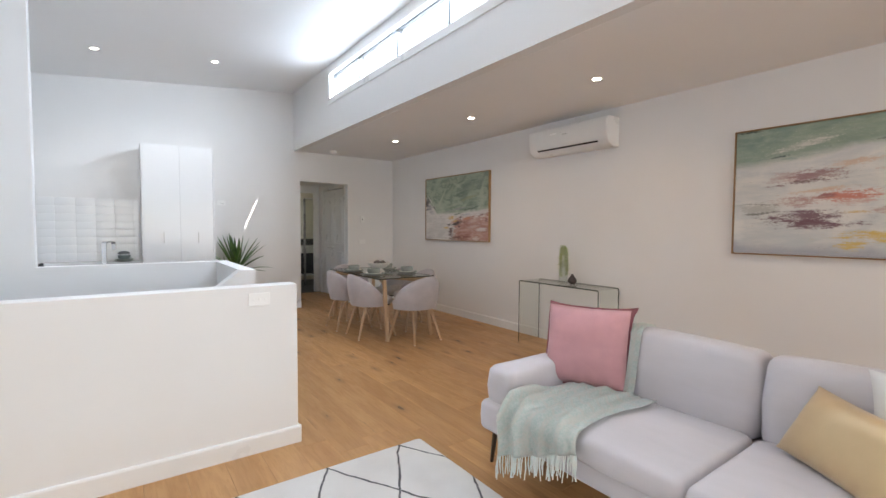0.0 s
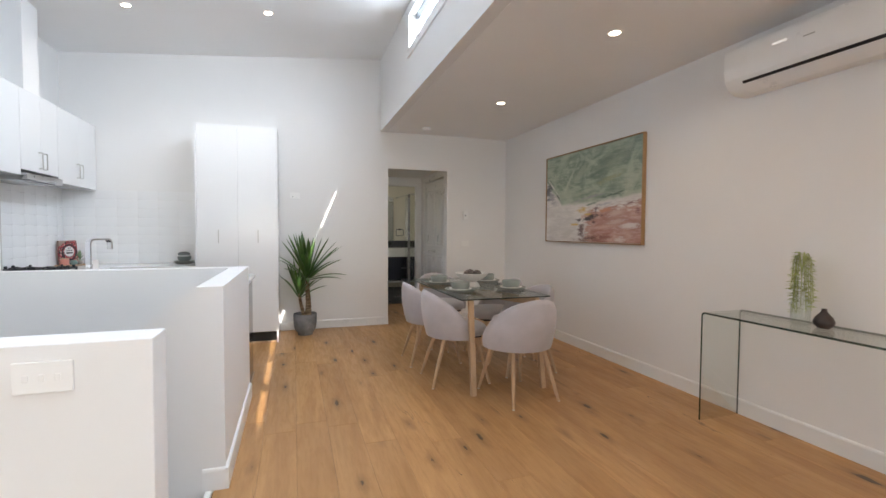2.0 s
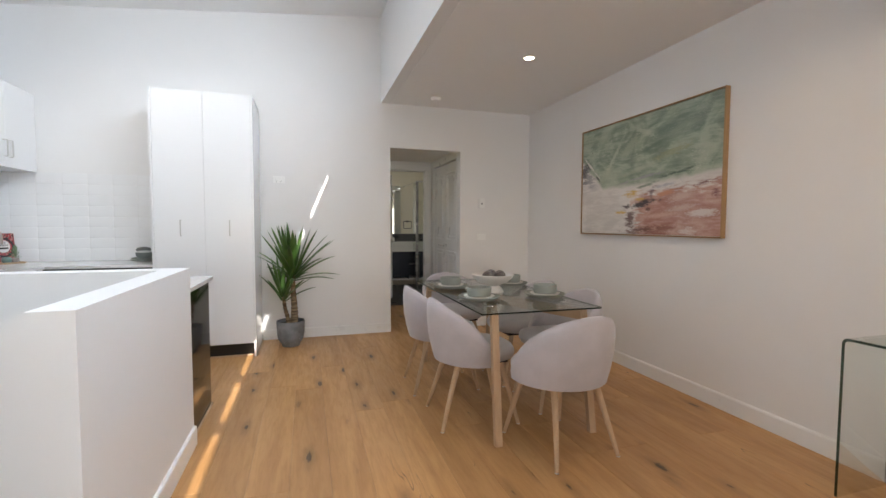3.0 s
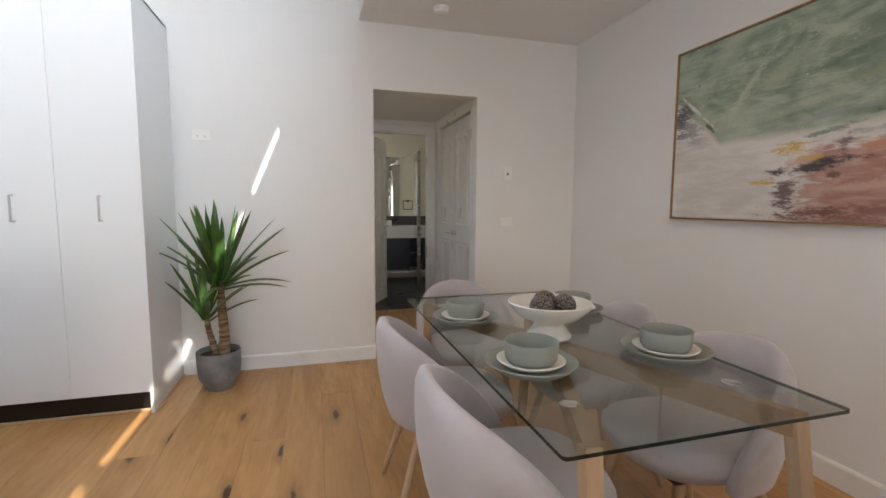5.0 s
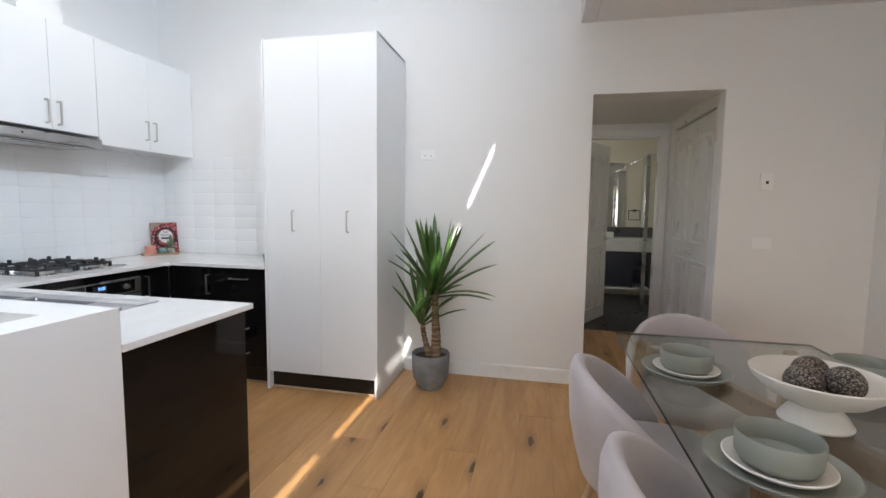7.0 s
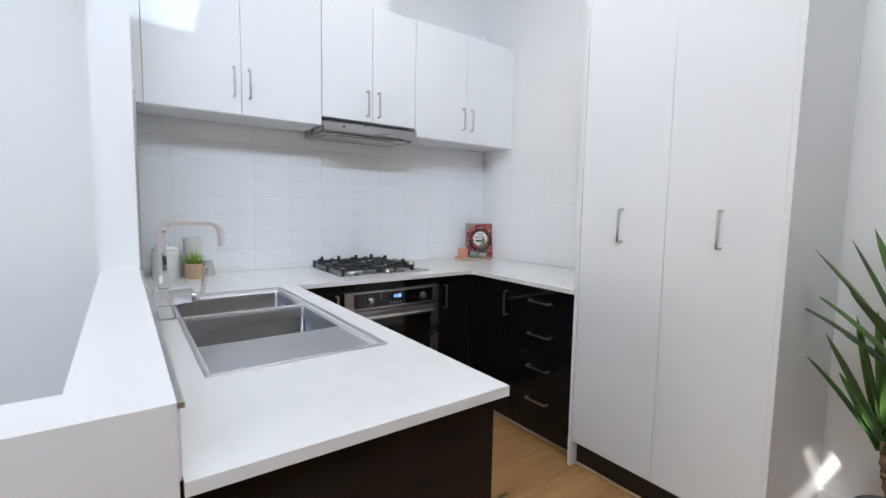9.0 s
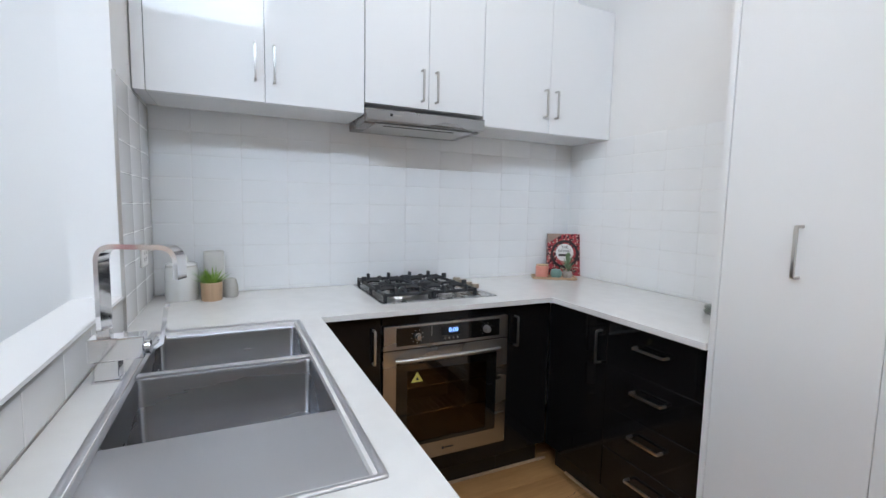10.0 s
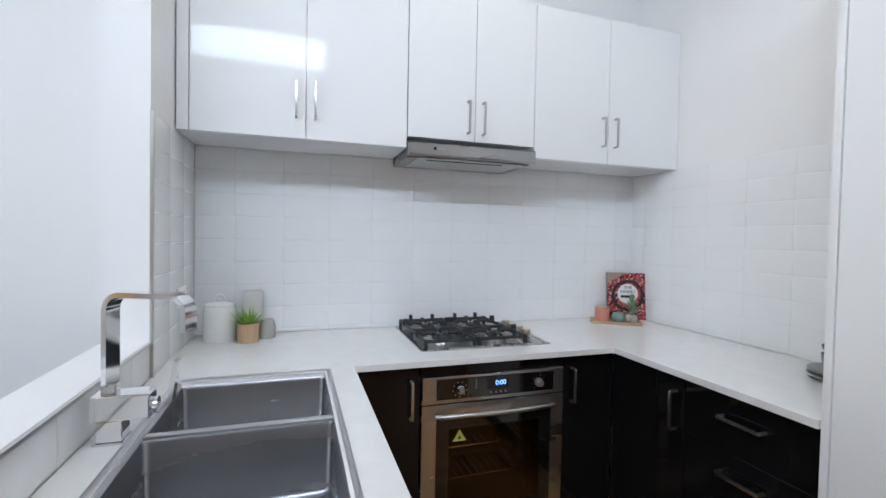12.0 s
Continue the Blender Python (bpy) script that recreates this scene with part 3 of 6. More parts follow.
def wall_unit(y0, y1, z0, label, split):
    t = thing("wall_cupboard", pose(UC_X, y0, z0, 0, 0, 90), label, "cupboard", "wall cupboards")
    w, h = y1 - y0, UC_Z1 - z0
    part("body", boxes((0.001, w - 0.001, 0.021, 0.303, 0.0, h)), GLOSS_WHITE, t)
    for a, b, side in ((0.0, split - y0, 1), (split - y0, w, 0)):
        d = part("door", boxes((a + 0.0011, b - 0.0011, 0.0, 0.019, 0.001, h - 0.001), bevel=0.0012, segments=1), GLOSS_WHITE, t)
        pull_handle(d, (b - 0.035 if side else a + 0.035, 0, 0.150 - (z0 - 1.68)), 0.135, (0, 0, 1), (0, -1, 0))
    return t


first_unit = wall_unit(4.862, 5.667, UC_Z0, "gloss white wall cupboard with two doors", 5.264)
part("filler", boxes((-0.039, -0.001, -0.004, 0.30, 0.0, UC_Z1 - UC_Z0)), GLOSS_WHITE, first_unit)
wall_unit(5.669, 6.262, 1.728, "gloss white wall cupboard above the range hood", 5.971)
wall_unit(6.264, 7.098, UC_Z0, "gloss white wall cupboard in the corner", 6.668)

# slide-out range hood
hood = thing("range_hood", pose(-0.97, 5.669, 1.656, 0, 0, 90), "slim stainless steel slide-out range hood", "range hood")
W = 0.584
part("body", boxes((0.004, W - 0.004, 0.02, 0.30, -0.012, 0.046)), STEEL, hood)
bm = bmesh.new()
sect = [(-0.035, 0.045), (0.02, 0.045), (0.02, -0.006), (-0.03, -0.006), (-0.035, 0.0)]
rows = [[bm.verts.new((x, y, z)) for y, z in sect] for x in (0.0, W)]
for k in range(5):
    bm.faces.new((rows[0][k], rows[0][(k + 1) % 5], rows[1][(k + 1) % 5], rows[1][k]))
bm.faces.new(rows[0])
bm.faces.new(rows[1][::-1])
bmesh.ops.recalc_face_normals(bm, faces=bm.faces[:])
part("front_bar", bm, STEEL, hood)
# dark strip standing in for the shadow line between hood and doors
part("gap_shade", boxes((0.0, W, -0.034, 0.02, 0.0455, 0.048)), DARK_SLOT, hood)
part("filter", boxes((0.05, W - 0.05, 0.0, 0.24, -0.016, -0.012)), surface("filter_mesh", (0.6, 0.6, 0.6), 0.4, 1.0, scale=40, grain=500, relief=0.6), hood, "metal grease filter")
part("filter_slot", boxes((0.09, W - 0.14, 0.015, 0.026, -0.0185, -0.0162)), DARK_SLOT, hood)
part("badge", boxes((0.105, 0.117, -0.0362, -0.035, 0.018, 0.03)), DARK_SLOT, hood)
part("badge_bar", boxes((0.122, 0.16, -0.0358, -0.035, 0.021, 0.027)), SATIN, hood)

# oven, front plane local y = 0 facing -y
oven = thing("oven", pose(-0.692, 5.674, 0.198, 0, 0, 90), "stainless steel built-in oven with black glass door", "oven")
OW, OH = 0.592, 0.598
part("control_panel", boxes((0, OW, 0, 0.03, 0.498, OH), bevel=0.002), STEEL, oven)
part("control_glass", boxes((0.055, 0.545, -0.003, 0.001, 0.512, 0.588), bevel=0.001, segments=1), BLACK_GLASS, oven, "black glass control strip")
for x in (0.145, 0.475):
    k = part("knob", moved(lathe([(0, 0), (0.017, 0), (0.0165, 0.012), (0.0125, 0.014), (0.012, 0.024), (0.010, 0.026), (0, 0.026)], 24), pose(x, -0.003, 0.548, 90)), STEEL, oven, "steel control knob")
    for i in range(9):
        a = radians(30 + i * 40)
        part("mark", boxes((x + 0.027 * math.cos(a) - 0.0015, x + 0.027 * math.cos(a) + 0.0015, -0.0036, -0.003, 0.548 + 0.027 * math.sin(a) - 0.0015, 0.548 + 0.027 * math.sin(a) + 0.0015)), SATIN, oven)
BLUE = glowing("blue_display", (0.08, 0.30, 1.0), 1.4)
clock = part("display", boxes((0.255, 0.345, -0.0036, -0.003, 0.540, 0.578)), DARK_SLOT, oven, "blue lit clock display")
lettering("0:00", 0.026, BLUE, clock, pose(0.312, -0.0042, 0.560, 90), "digits")
for i in range(4):
    part("button", moved(lathe([(0, 0), (0.004, 0), (0.004, 0.004), (0, 0.005)], 12), pose(0.272 + 0.02 * i, -0.003, 0.526, 90)), SATIN, oven)
part("sheen_mark", boxes((0.2095, 0.211, -0.0036, -0.003, 0.545, 0.585)), SATIN, oven)
oven_door = part("door", hollow_frame(0, OW, 0.0, 0.492, 0.055, 0.537, 0.07, 0.445, 0.0, 0.03), STEEL, oven)
part("glass_border", hollow_frame(0.055, 0.537, 0.07, 0.445, 0.105, 0.487, 0.085, 0.40, 0.001, 0.006), BLACK_GLASS, oven_door)
part("window_pane", boxes((0.105, 0.487, 0.003, 0.006, 0.085, 0.40)), pane("smoked_glass", (0.66, 0.54, 0.38)), oven_door, "smoked oven glass")
ENAMEL = surface("brown_enamel", (0.10, 0.065, 0.035), 0.3, vary=0.15)
part("cavity", boxes((0.07, 0.08, 0.03, 0.45, 0.05, 0.43), (0.512, 0.522, 0.03, 0.45, 0.05, 0.43), (0.08, 0.512, 0.45, 0.46, 0.05, 0.43), (0.08, 0.512, 0.03, 0.45, 0.05, 0.06), (0.08, 0.512, 0.03, 0.45, 0.42, 0.43)), ENAMEL, oven)
for z in (0.19, 0.31):
    rack = joined(*[tube([(0.085, y, z), (0.507, y, z)], 0.0025, 6) for y in (0.04, 0.44)], *[tube([(0.1 + 0.03 * i, 0.04, z), (0.1 + 0.03 * i, 0.44, z)], 0.0015, 5) for i in range(14)])
    part("rack", rack, CHROME, oven, "chrome oven rack")
hpts = [(0.05 + 0.492 * s, -0.012 - 0.045 * math.sin(math.pi * min(1, max(0, s))) ** 0.6, 0.455 + 0.012 * (1 - (2 * s - 1) ** 2)) for s in [i / 20 for i in range(21)]]
part("handle", tube(hpts, 0.009, 12), SATIN, oven_door, "curved satin steel door handle")
part("warning_sticker", loft([[Vector((x, y, z)) for x, z in ((0.122, 0.350), (0.176, 0.350), (0.149, 0.394))] for y in (0.0028, 0.0016)]), surface("yellow_sticker", (0.62, 0.55, 0.12), 0.5), oven_door, "yellow triangular warning sticker")
bm = bmesh.new()
tri = [bm.verts.new(p) for p in ((0.141, 0.0012, 0.358), (0.157, 0.0012, 0.358), (0.149, 0.0012, 0.372))]
bm.faces.new(tri)
part("sticker_mark", bm, DARK_SLOT, oven_door)
part("badge", boxes((0.27, 0.279, -0.001, 0.0, 0.028, 0.04), (0.285, 0.325, -0.001, 0.0, 0.031, 0.037)), DARK_SLOT, oven_door)
part("fascia_gap", boxes((0.002, OW - 0.002, 0.006, 0.028, 0.492, 0.498)), DARK_SLOT, oven)
housing = thing("oven_housing", pose(0, 0, 0), "gloss black housing round the built-in oven", "cabinet")
part("top_filler", boxes((-0.75, FRONT_H + 0.002, 5.670, 6.270, 0.80, UNDER - 0.001)), GLOSS_BLACK, housing)
part("bottom_filler", boxes((-0.75, FRONT_H + 0.002, 5.670, 6.270, 0.13, 0.196)), GLOSS_BLACK, housing)
part("kickboard", boxes((-0.78, -0.77, 5.670, 6.270, 0.0, 0.13)), KICK_BLACK, housing)

# gas cooktop
hob = thing("gas_cooktop", pose(-1.030, 5.980, BENCH), "stainless steel gas cooktop with cast iron trivets", "cooktop")
part("tray", loft([rrect(-0.245, 0.245, -0.285, 0.285, 0.0, 0.012), rrect(-0.245, 0.245, -0.285, 0.285, 0.004, 0.012), rrect(-0.232, 0.232, -0.272, 0.272, 0.007, 0.012), rrect(-0.225, 0.225, -0.265, 0.265, 0.003, 0.012)]), STEEL, hob)
for x, y, r in ((0.11, -0.158, 0.054), (-0.12, -0.158, 0.036), (0.11, 0.07, 0.030), (-0.12, 0.07, 0.040)):
    b = part("burner", moved(lathe([(0, 0.003), (r * 1.15, 0.003), (r * 1.1, 0.012), (r * 0.95, 0.02), (0, 0.02)], 28), pose(x, y, 0)), SATIN, hob, "steel burner ring")
    part("burner_cap", moved(lathe([(0, 0.02), (r * 0.85, 0.02), (r * 0.85, 0.026), (r * 0.6, 0.030), (0, 0.031)], 28), pose(x, y, 0)), IRON, b, "black burner cap")
for y0, y1, cy in ((-0.268, -0.048, -0.158), (-0.040, 0.180, 0.07)):
    bars = [boxes((-0.225, 0.225, y, y + 0.012, 0.026, 0.040), bevel=0.003, segments=1) for y in (y0, y1 - 0.012)]
    bars += [boxes((x, x + 0.012, y0, y1, 0.026, 0.040), bevel=0.003, segments=1) for x in (-0.225, -0.006, 0.213)]
    for x in (0.11, -0.12):
        for dx, dy in ((0.085, 0), (-0.085, 0), (0, 0.08), (0, -0.08)):
            p, q = Vector((x + dx * 1.2, cy + dy * 1.25, 0.036)), Vector((x + dx * 0.33, cy + dy * 0.33, 0.040))
            bars.append(tube([p, (p + q) / 2 + Vector((0, 0, 0.006)), q], 0.005, flat=(0.012, 0.016)))
    for x in (-0.219, 0.0, 0.219):
        for y in (y0 + 0.006, y1 - 0.006):
            bars.append(boxes((x - 0.009, x + 0.009, y - 0.007, y + 0.007, 0.004, 0.042), bevel=0.003, segments=1))
    # raised finger tips where the bars meet the outer frame
    for x, y in [(sx * 0.219, y) for sx in (-1, 1) for y in (cy - 0.055, cy + 0.055)] + [(x, y) for x in (0.11, -0.12) for y in (y0 + 0.006, y1 - 0.006)]:
        wide = (0.012, 0.007) if abs(x) > 0.2 else (0.007, 0.012)
        bars.append(boxes((x - wide[0], x + wide[0], y - wide[1], y + wide[1], 0.028, 0.062), bevel=0.004, segments=2))
    part("trivet", joined(*bars), IRON, hob, "black cast iron trivet")
KNOB_METAL = surface("champagne_metal", (0.42, 0.35, 0.28), 0.32, 1.0, vary=0.03, relief=0)
for i in range(4):
    part("knob", moved(lathe([(0, 0.004), (0.012, 0.004), (0.012, 0.014), (0.021, 0.015), (0.021, 0.034), (0.019, 0.037), (0, 0.037)], 20), pose(-0.104 + 0.067 * i, 0.243, 0)), KNOB_METAL, hob, "champagne metal gas knob")

# double bowl sink with drainer
sink = thing("kitchen_sink", pose(0, 0, BENCH), "brushed steel sink with two square bowls and drainer", "sink")
sx0, sx1, sy0, sy1 = SINK
B1, B2, DR = (-0.622, -0.285), (-0.266, 0.075), (0.075, 0.353)
by0, by1 = sy0 + 0.020, sy1 - 0.020
DECK = -0.016
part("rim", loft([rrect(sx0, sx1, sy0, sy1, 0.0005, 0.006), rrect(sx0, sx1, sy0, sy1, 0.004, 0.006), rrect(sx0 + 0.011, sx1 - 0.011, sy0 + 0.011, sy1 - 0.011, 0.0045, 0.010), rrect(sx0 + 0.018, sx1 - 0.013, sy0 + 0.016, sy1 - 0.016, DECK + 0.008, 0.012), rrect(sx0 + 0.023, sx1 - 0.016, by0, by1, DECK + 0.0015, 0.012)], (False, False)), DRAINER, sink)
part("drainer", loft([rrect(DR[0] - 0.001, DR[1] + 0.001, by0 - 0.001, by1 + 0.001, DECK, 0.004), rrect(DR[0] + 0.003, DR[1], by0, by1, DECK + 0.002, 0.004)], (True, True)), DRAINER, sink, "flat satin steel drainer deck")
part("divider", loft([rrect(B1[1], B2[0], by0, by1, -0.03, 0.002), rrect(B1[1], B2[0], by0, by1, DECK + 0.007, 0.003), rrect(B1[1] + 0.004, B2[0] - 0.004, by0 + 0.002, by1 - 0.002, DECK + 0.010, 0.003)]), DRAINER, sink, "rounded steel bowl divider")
# bowls use the darker steel: their shade is put into the colour
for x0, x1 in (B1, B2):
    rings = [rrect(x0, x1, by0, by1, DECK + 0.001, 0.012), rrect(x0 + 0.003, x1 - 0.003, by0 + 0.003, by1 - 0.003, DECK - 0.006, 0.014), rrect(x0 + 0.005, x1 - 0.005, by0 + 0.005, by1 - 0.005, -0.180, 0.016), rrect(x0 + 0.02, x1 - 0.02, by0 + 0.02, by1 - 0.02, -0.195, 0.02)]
    bowl = part("bowl", loft(rings, (False, True)), SHADED_BOWL_STEEL, sink)
    part("waste", moved(lathe([(0.043, -0.194), (0.043, -0.192), (0.034, -0.192), (0.03, -0.197), (0, -0.197)], 24), pose((x0 + x1) / 2, (by0 + by1) / 2, 0)), CHROME, bowl, "chrome basket waste")

# square mixer tap
tap = thing("mixer_tap", pose(-0.246, 4.866, BENCH), "chrome square mixer tap with flat swan spout", "tap")
part("base", boxes((-0.029, 0.029, -0.025, 0.033, 0.0, 0.006), (-0.024, 0.024, -0.020, 0.028, 0.006, 0.050), bevel=0.002), TAP_CHROME, tap)
part("body", boxes((-0.027, 0.027, -0.030, 0.078, 0.050, 0.103), bevel=0.003), TAP_CHROME, tap)
part("collar", boxes((-0.014, 0.014, -0.014, 0.014, 0.095, 0.125), bevel=0.003), TAP_CHROME, tap)
part("spout", moved(tube(bend([(0, 0, 0.12), (0, 0, 0.312), (0, 0.175, 0.312), (0, 0.175, 0.240)], 0.038, 8), 0.01, flat=(0.036, 0.011, (1, 0, 0))), pose(0, 0, 0, 0, 0, -24)), TAP_CHROME, tap)
lever = part("lever", tube([(0, 0.088, 0.062), (0, 0.112, 0.080), (0.0, 0.124, 0.165)], 0.01, flat=(0.034, 0.010, (1, 0, 0))), TAP_CHROME, tap)
part("pivot", moved(lathe([(0, 0), (0.018, 0), (0.018, 0.02), (0, 0.02)], 20), pose(0, 0.088, 0.070, 90)), TAP_CHROME, tap)

# ---- things on the benches ----
CERAMIC = surface("white_ceramic", (0.80, 0.80, 0.78), 0.22, vary=0.02, scale=9)
jar = thing("canister", pose(-1.172, 4.937, BENCH), "white ceramic canister with a loop lid", "canister")
part("body", lathe([(0, 0), (0.060, 0), (0.063, 0.004), (0.063, 0.125), (0.058, 0.140), (0.052, 0.145), (0.05, 0.14), (0, 0.14)], 32), CERAMIC, jar)
lid = part("lid", lathe([(0, 0.142), (0.058, 0.142), (0.060, 0.150), (0.05, 0.158), (0, 0.164)], 32), CERAMIC, jar)
part("knob", tube([(0.0, 0.022 * math.cos(radians(a)), 0.160 + 0.026 * math.sin(radians(a))) for a in range(0, 181, 15)], 0.006, 8), CERAMIC, lid)
PALE_GREY = surface("pale_grey_ceramic", (0.62, 0.61, 0.58), 0.5, vary=0.03, scale=12)
solid("cylinder_vase", lathe([(0, 0), (0.040, 0), (0.042, 0.003), (0.042, 0.195), (0.040, 0.198), (0.037, 0.195), (0.037, 0.02), (0, 0.02)], 28), PALE_GREY, "tall pale grey ceramic cylinder vase", "vase", pose(-1.222, 5.058, BENCH))
solid("bud_vase", lathe([(0, 0), (0.030, 0), (0.034, 0.01), (0.032, 0.05), (0.026, 0.075), (0.023, 0.08), (0.021, 0.076), (0, 0.06)], 24), surface("stone_grey_ceramic", (0.48, 0.47, 0.44), 0.6), "small stone-grey ceramic bud vase", "vase", pose(-1.175, 5.120, BENCH))
grass_pot = thing("potted_grass", pose(-1.118, 5.050, BENCH), "small artificial grass in a pale wooden pot", "plant")
part("pot", lathe([(0, 0), (0.038, 0), (0.040, 0.003), (0.042, 0.076), (0.040, 0.078), (0.036, 0.074), (0, 0.066)], 28), LEG_OAK, grass_pot, "pale wooden pot")


def leaf_blade(bm, base, way, length, width, droop, steps=5, fold=0.25):
    """One long tapering folded leaf that arches over."""
    way = Vector(way).normalized()
    flat = Vector((way.x, way.y, 0))
    flat = flat.normalized() if flat.length > 1e-3 else Vector((1, 0, 0))
    side = Vector((-flat.y, flat.x, 0))
    p, d = Vector(base), way.copy()
    rows = []
    for k in range(steps + 1):
        s = k / steps
        w = width * (0.55 + 0.9 * s) * (1 - s) ** 0.65 if s > 0.02 else width * 0.5
        up = side.cross(d).normalized()
        rows.append([bm.verts.new(p - side * w / 2 + up * w * fold), bm.verts.new(p), bm.verts.new(p + side * w / 2 + up * w * fold)])
        d = (d + Vector((0, 0, -droop / steps)) * (0.4 + s)).normalized()
        p = p + d * (length / steps)
    for a, b in zip(rows, rows[1:]):
        for i in range(2):
            bm.faces.new((a[i], a[i + 1], b[i + 1], b[i])).smooth = True


LEAF = Nodes("plant_leaf")
_v = LEAF.coords()
_r = LEAF.node("ShaderNodeNewGeometry").outputs["Random Per Island"]
_c = LEAF.mix(_r, (0.030, 0.085, 0.018), (0.115, 0.22, 0.050))
_c = LEAF.mix(LEAF.ramp(LEAF.noise(_v, 18), 0.4, 0.7, 0, 0.5), _c, (0.02, 0.055, 0.014))
LEAF = LEAF.done(_c, 0.28, 0.0, Subsurface_Weight=0.0)
FRESH = surface("fresh_green", (0.24, 0.42, 0.06), 0.5, vary=0.3, scale=30)
bm = bmesh.new()
rng = random.Random(8)
for i in range(110):
    a, e = rng.uniform(0, 6.283), rng.uniform(0.5, 1.45)
    leaf_blade(bm, (0.022 * math.cos(a) * rng.random(), 0.022 * math.sin(a) * rng.random(), 0.066), (math.cos(a) * math.cos(e), math.sin(a) * math.cos(e), math.sin(e)), rng.uniform(0.05, 0.085), 0.0065, 0.35, 3)
part("foliage", bm, FRESH, grass_pot, "fresh green grass tuft")

# tray, candle, small pots and a cook book in the corner
tray_m = pose(-1.125, 6.872, BENCH, 0, 0, 57)
solid("wooden_tray", loft([rrect(-0.125, 0.125, -0.055, 0.055, 0.0, 0.01), rrect(-0.13, 0.13, -0.06, 0.06, 0.004, 0.012), rrect(-0.13, 0.13, -0.06, 0.06, 0.014, 0.012), rrect(-0.122, 0.122, -0.052, 0.052, 0.014, 0.01), rrect(-0.12, 0.12, -0.05, 0.05, 0.007, 0.01)]), LEG_OAK, "small pale wooden tray with a raised edge", "tray", tray_m)
candle = thing("candle", tray_m @ pose(-0.07, 0.0, 0.007), "pink candle in a pink glass with wooden lid", "candle")
part("cup", lathe([(0, 0), (0.036, 0), (0.038, 0.003), (0.038, 0.066), (0.034, 0.068), (0, 0.068)], 28), surface("pink_glaze", (0.72, 0.30, 0.24), 0.35, vary=0.04), candle)
part("lid", lathe([(0, 0.068), (0.036, 0.068), (0.036, 0.075), (0, 0.075)], 28), LEG_OAK, candle, "pale wooden lid")
solid("teal_pot", lathe([(0, 0), (0.024, 0), (0.032, 0.012), (0.035, 0.026), (0.030, 0.042), (0.022, 0.05), (0.018, 0.047), (0, 0.042)], 28), surface("sage_teal_glaze", (0.18, 0.30, 0.27), 0.55, vary=0.06), "small round teal ceramic pot", "pot", tray_m @ pose(0.012, -0.008, 0.007))
succ = thing("succulent", tray_m @ pose(0.078, -0.004, 0.007), "grey-green succulent in a round grey pot", "plant")
part("pot", lathe([(0, 0), (0.02, 0), (0.028, 0.012), (0.030, 0.024), (0.025, 0.038), (0.018, 0.042), (0, 0.038)], 24), surface("mottled_grey", (0.40, 0.36, 0.33), 0.6, vary=0.2, scale=40), succ)
bm = bmesh.new()
for i in range(30):
    a, e = i * 2.4, 0.25 + 1.2 * (i / 30)
    leaf_blade(bm, (0, 0, 0.035 + 0.085 * i / 30), (math.cos(a) * math.cos(e), math.sin(a) * math.cos(e), math.sin(e)), 0.062 - 0.0007 * i, 0.020, -0.3, 4, 0.15)
part("leaves", bm, surface("succulent_green", (0.20, 0.30, 0.17), 0.6, vary=0.15, scale=20), succ)

book = thing("cook_book", pose(-1.190, 7.005, BENCH, -4, 0, 66), "dessert cook book standing against the tiles", "book")
n = Nodes("book_cover")
bv = n.coords()
n1 = n.noise(bv, 42, 2)
cover = n.mix(n.ramp(n1, 0.45, 0.52), (0.05, 0.012, 0.018), (0.42, 0.05, 0.06))
cover = n.mix(n.ramp(n.noise(bv, 70, 2), 0.56, 0.62), cover, (0.62, 0.42, 0.36))
bx, by, bz = n.split(bv)
cover = n.mix(n.ramp(n.maths("SUBTRACT", bz, n.maths("MULTIPLY", bx, 0.6)), 0.262, 0.272), cover, (0.36, 0.27, 0.22))
part("cover", boxes((-0.108, 0.108, -0.002, 0.0, 0, 0.262), (-0.108, 0.108, 0.020, 0.022, 0, 0.262), (-0.108, -0.106, 0.0, 0.020, 0, 0.262)), n.done(cover, 0.3), book)
part("pages", boxes((-0.106, 0.104, 0.0, 0.020, 0.003, 0.259)), surface("paper", (0.75, 0.72, 0.66), 0.9), book, "cream page block")
ring = part("plate_ring", moved(lathe([(0.072, 0), (0.088, 0), (0.088, 0.0006), (0.072, 0.0006)], 36), pose(0, -0.002, 0.135, 90)), surface("dark_plate_print", (0.03, 0.02, 0.025), 0.3), book)
part("title_disc", moved(lathe([(0, 0), (0.055, 0), (0.055, 0.0008), (0, 0.0008)], 36), pose(0, -0.002, 0.145, 90)), surface("white_print", (0.8, 0.8, 0.79), 0.4), book, "white round title label")
INK = surface("black_ink", (0.02, 0.02, 0.02), 0.5)
lettering("THE", 0.024, INK, book, pose(0, -0.0034, 0.178, 90))
lettering("DESSERT", 0.021, INK, book, pose(0, -0.0034, 0.155, 90))
part("title_bar", boxes((-0.038, 0.038, -0.0036, -0.0030, 0.122, 0.136)), INK, book)

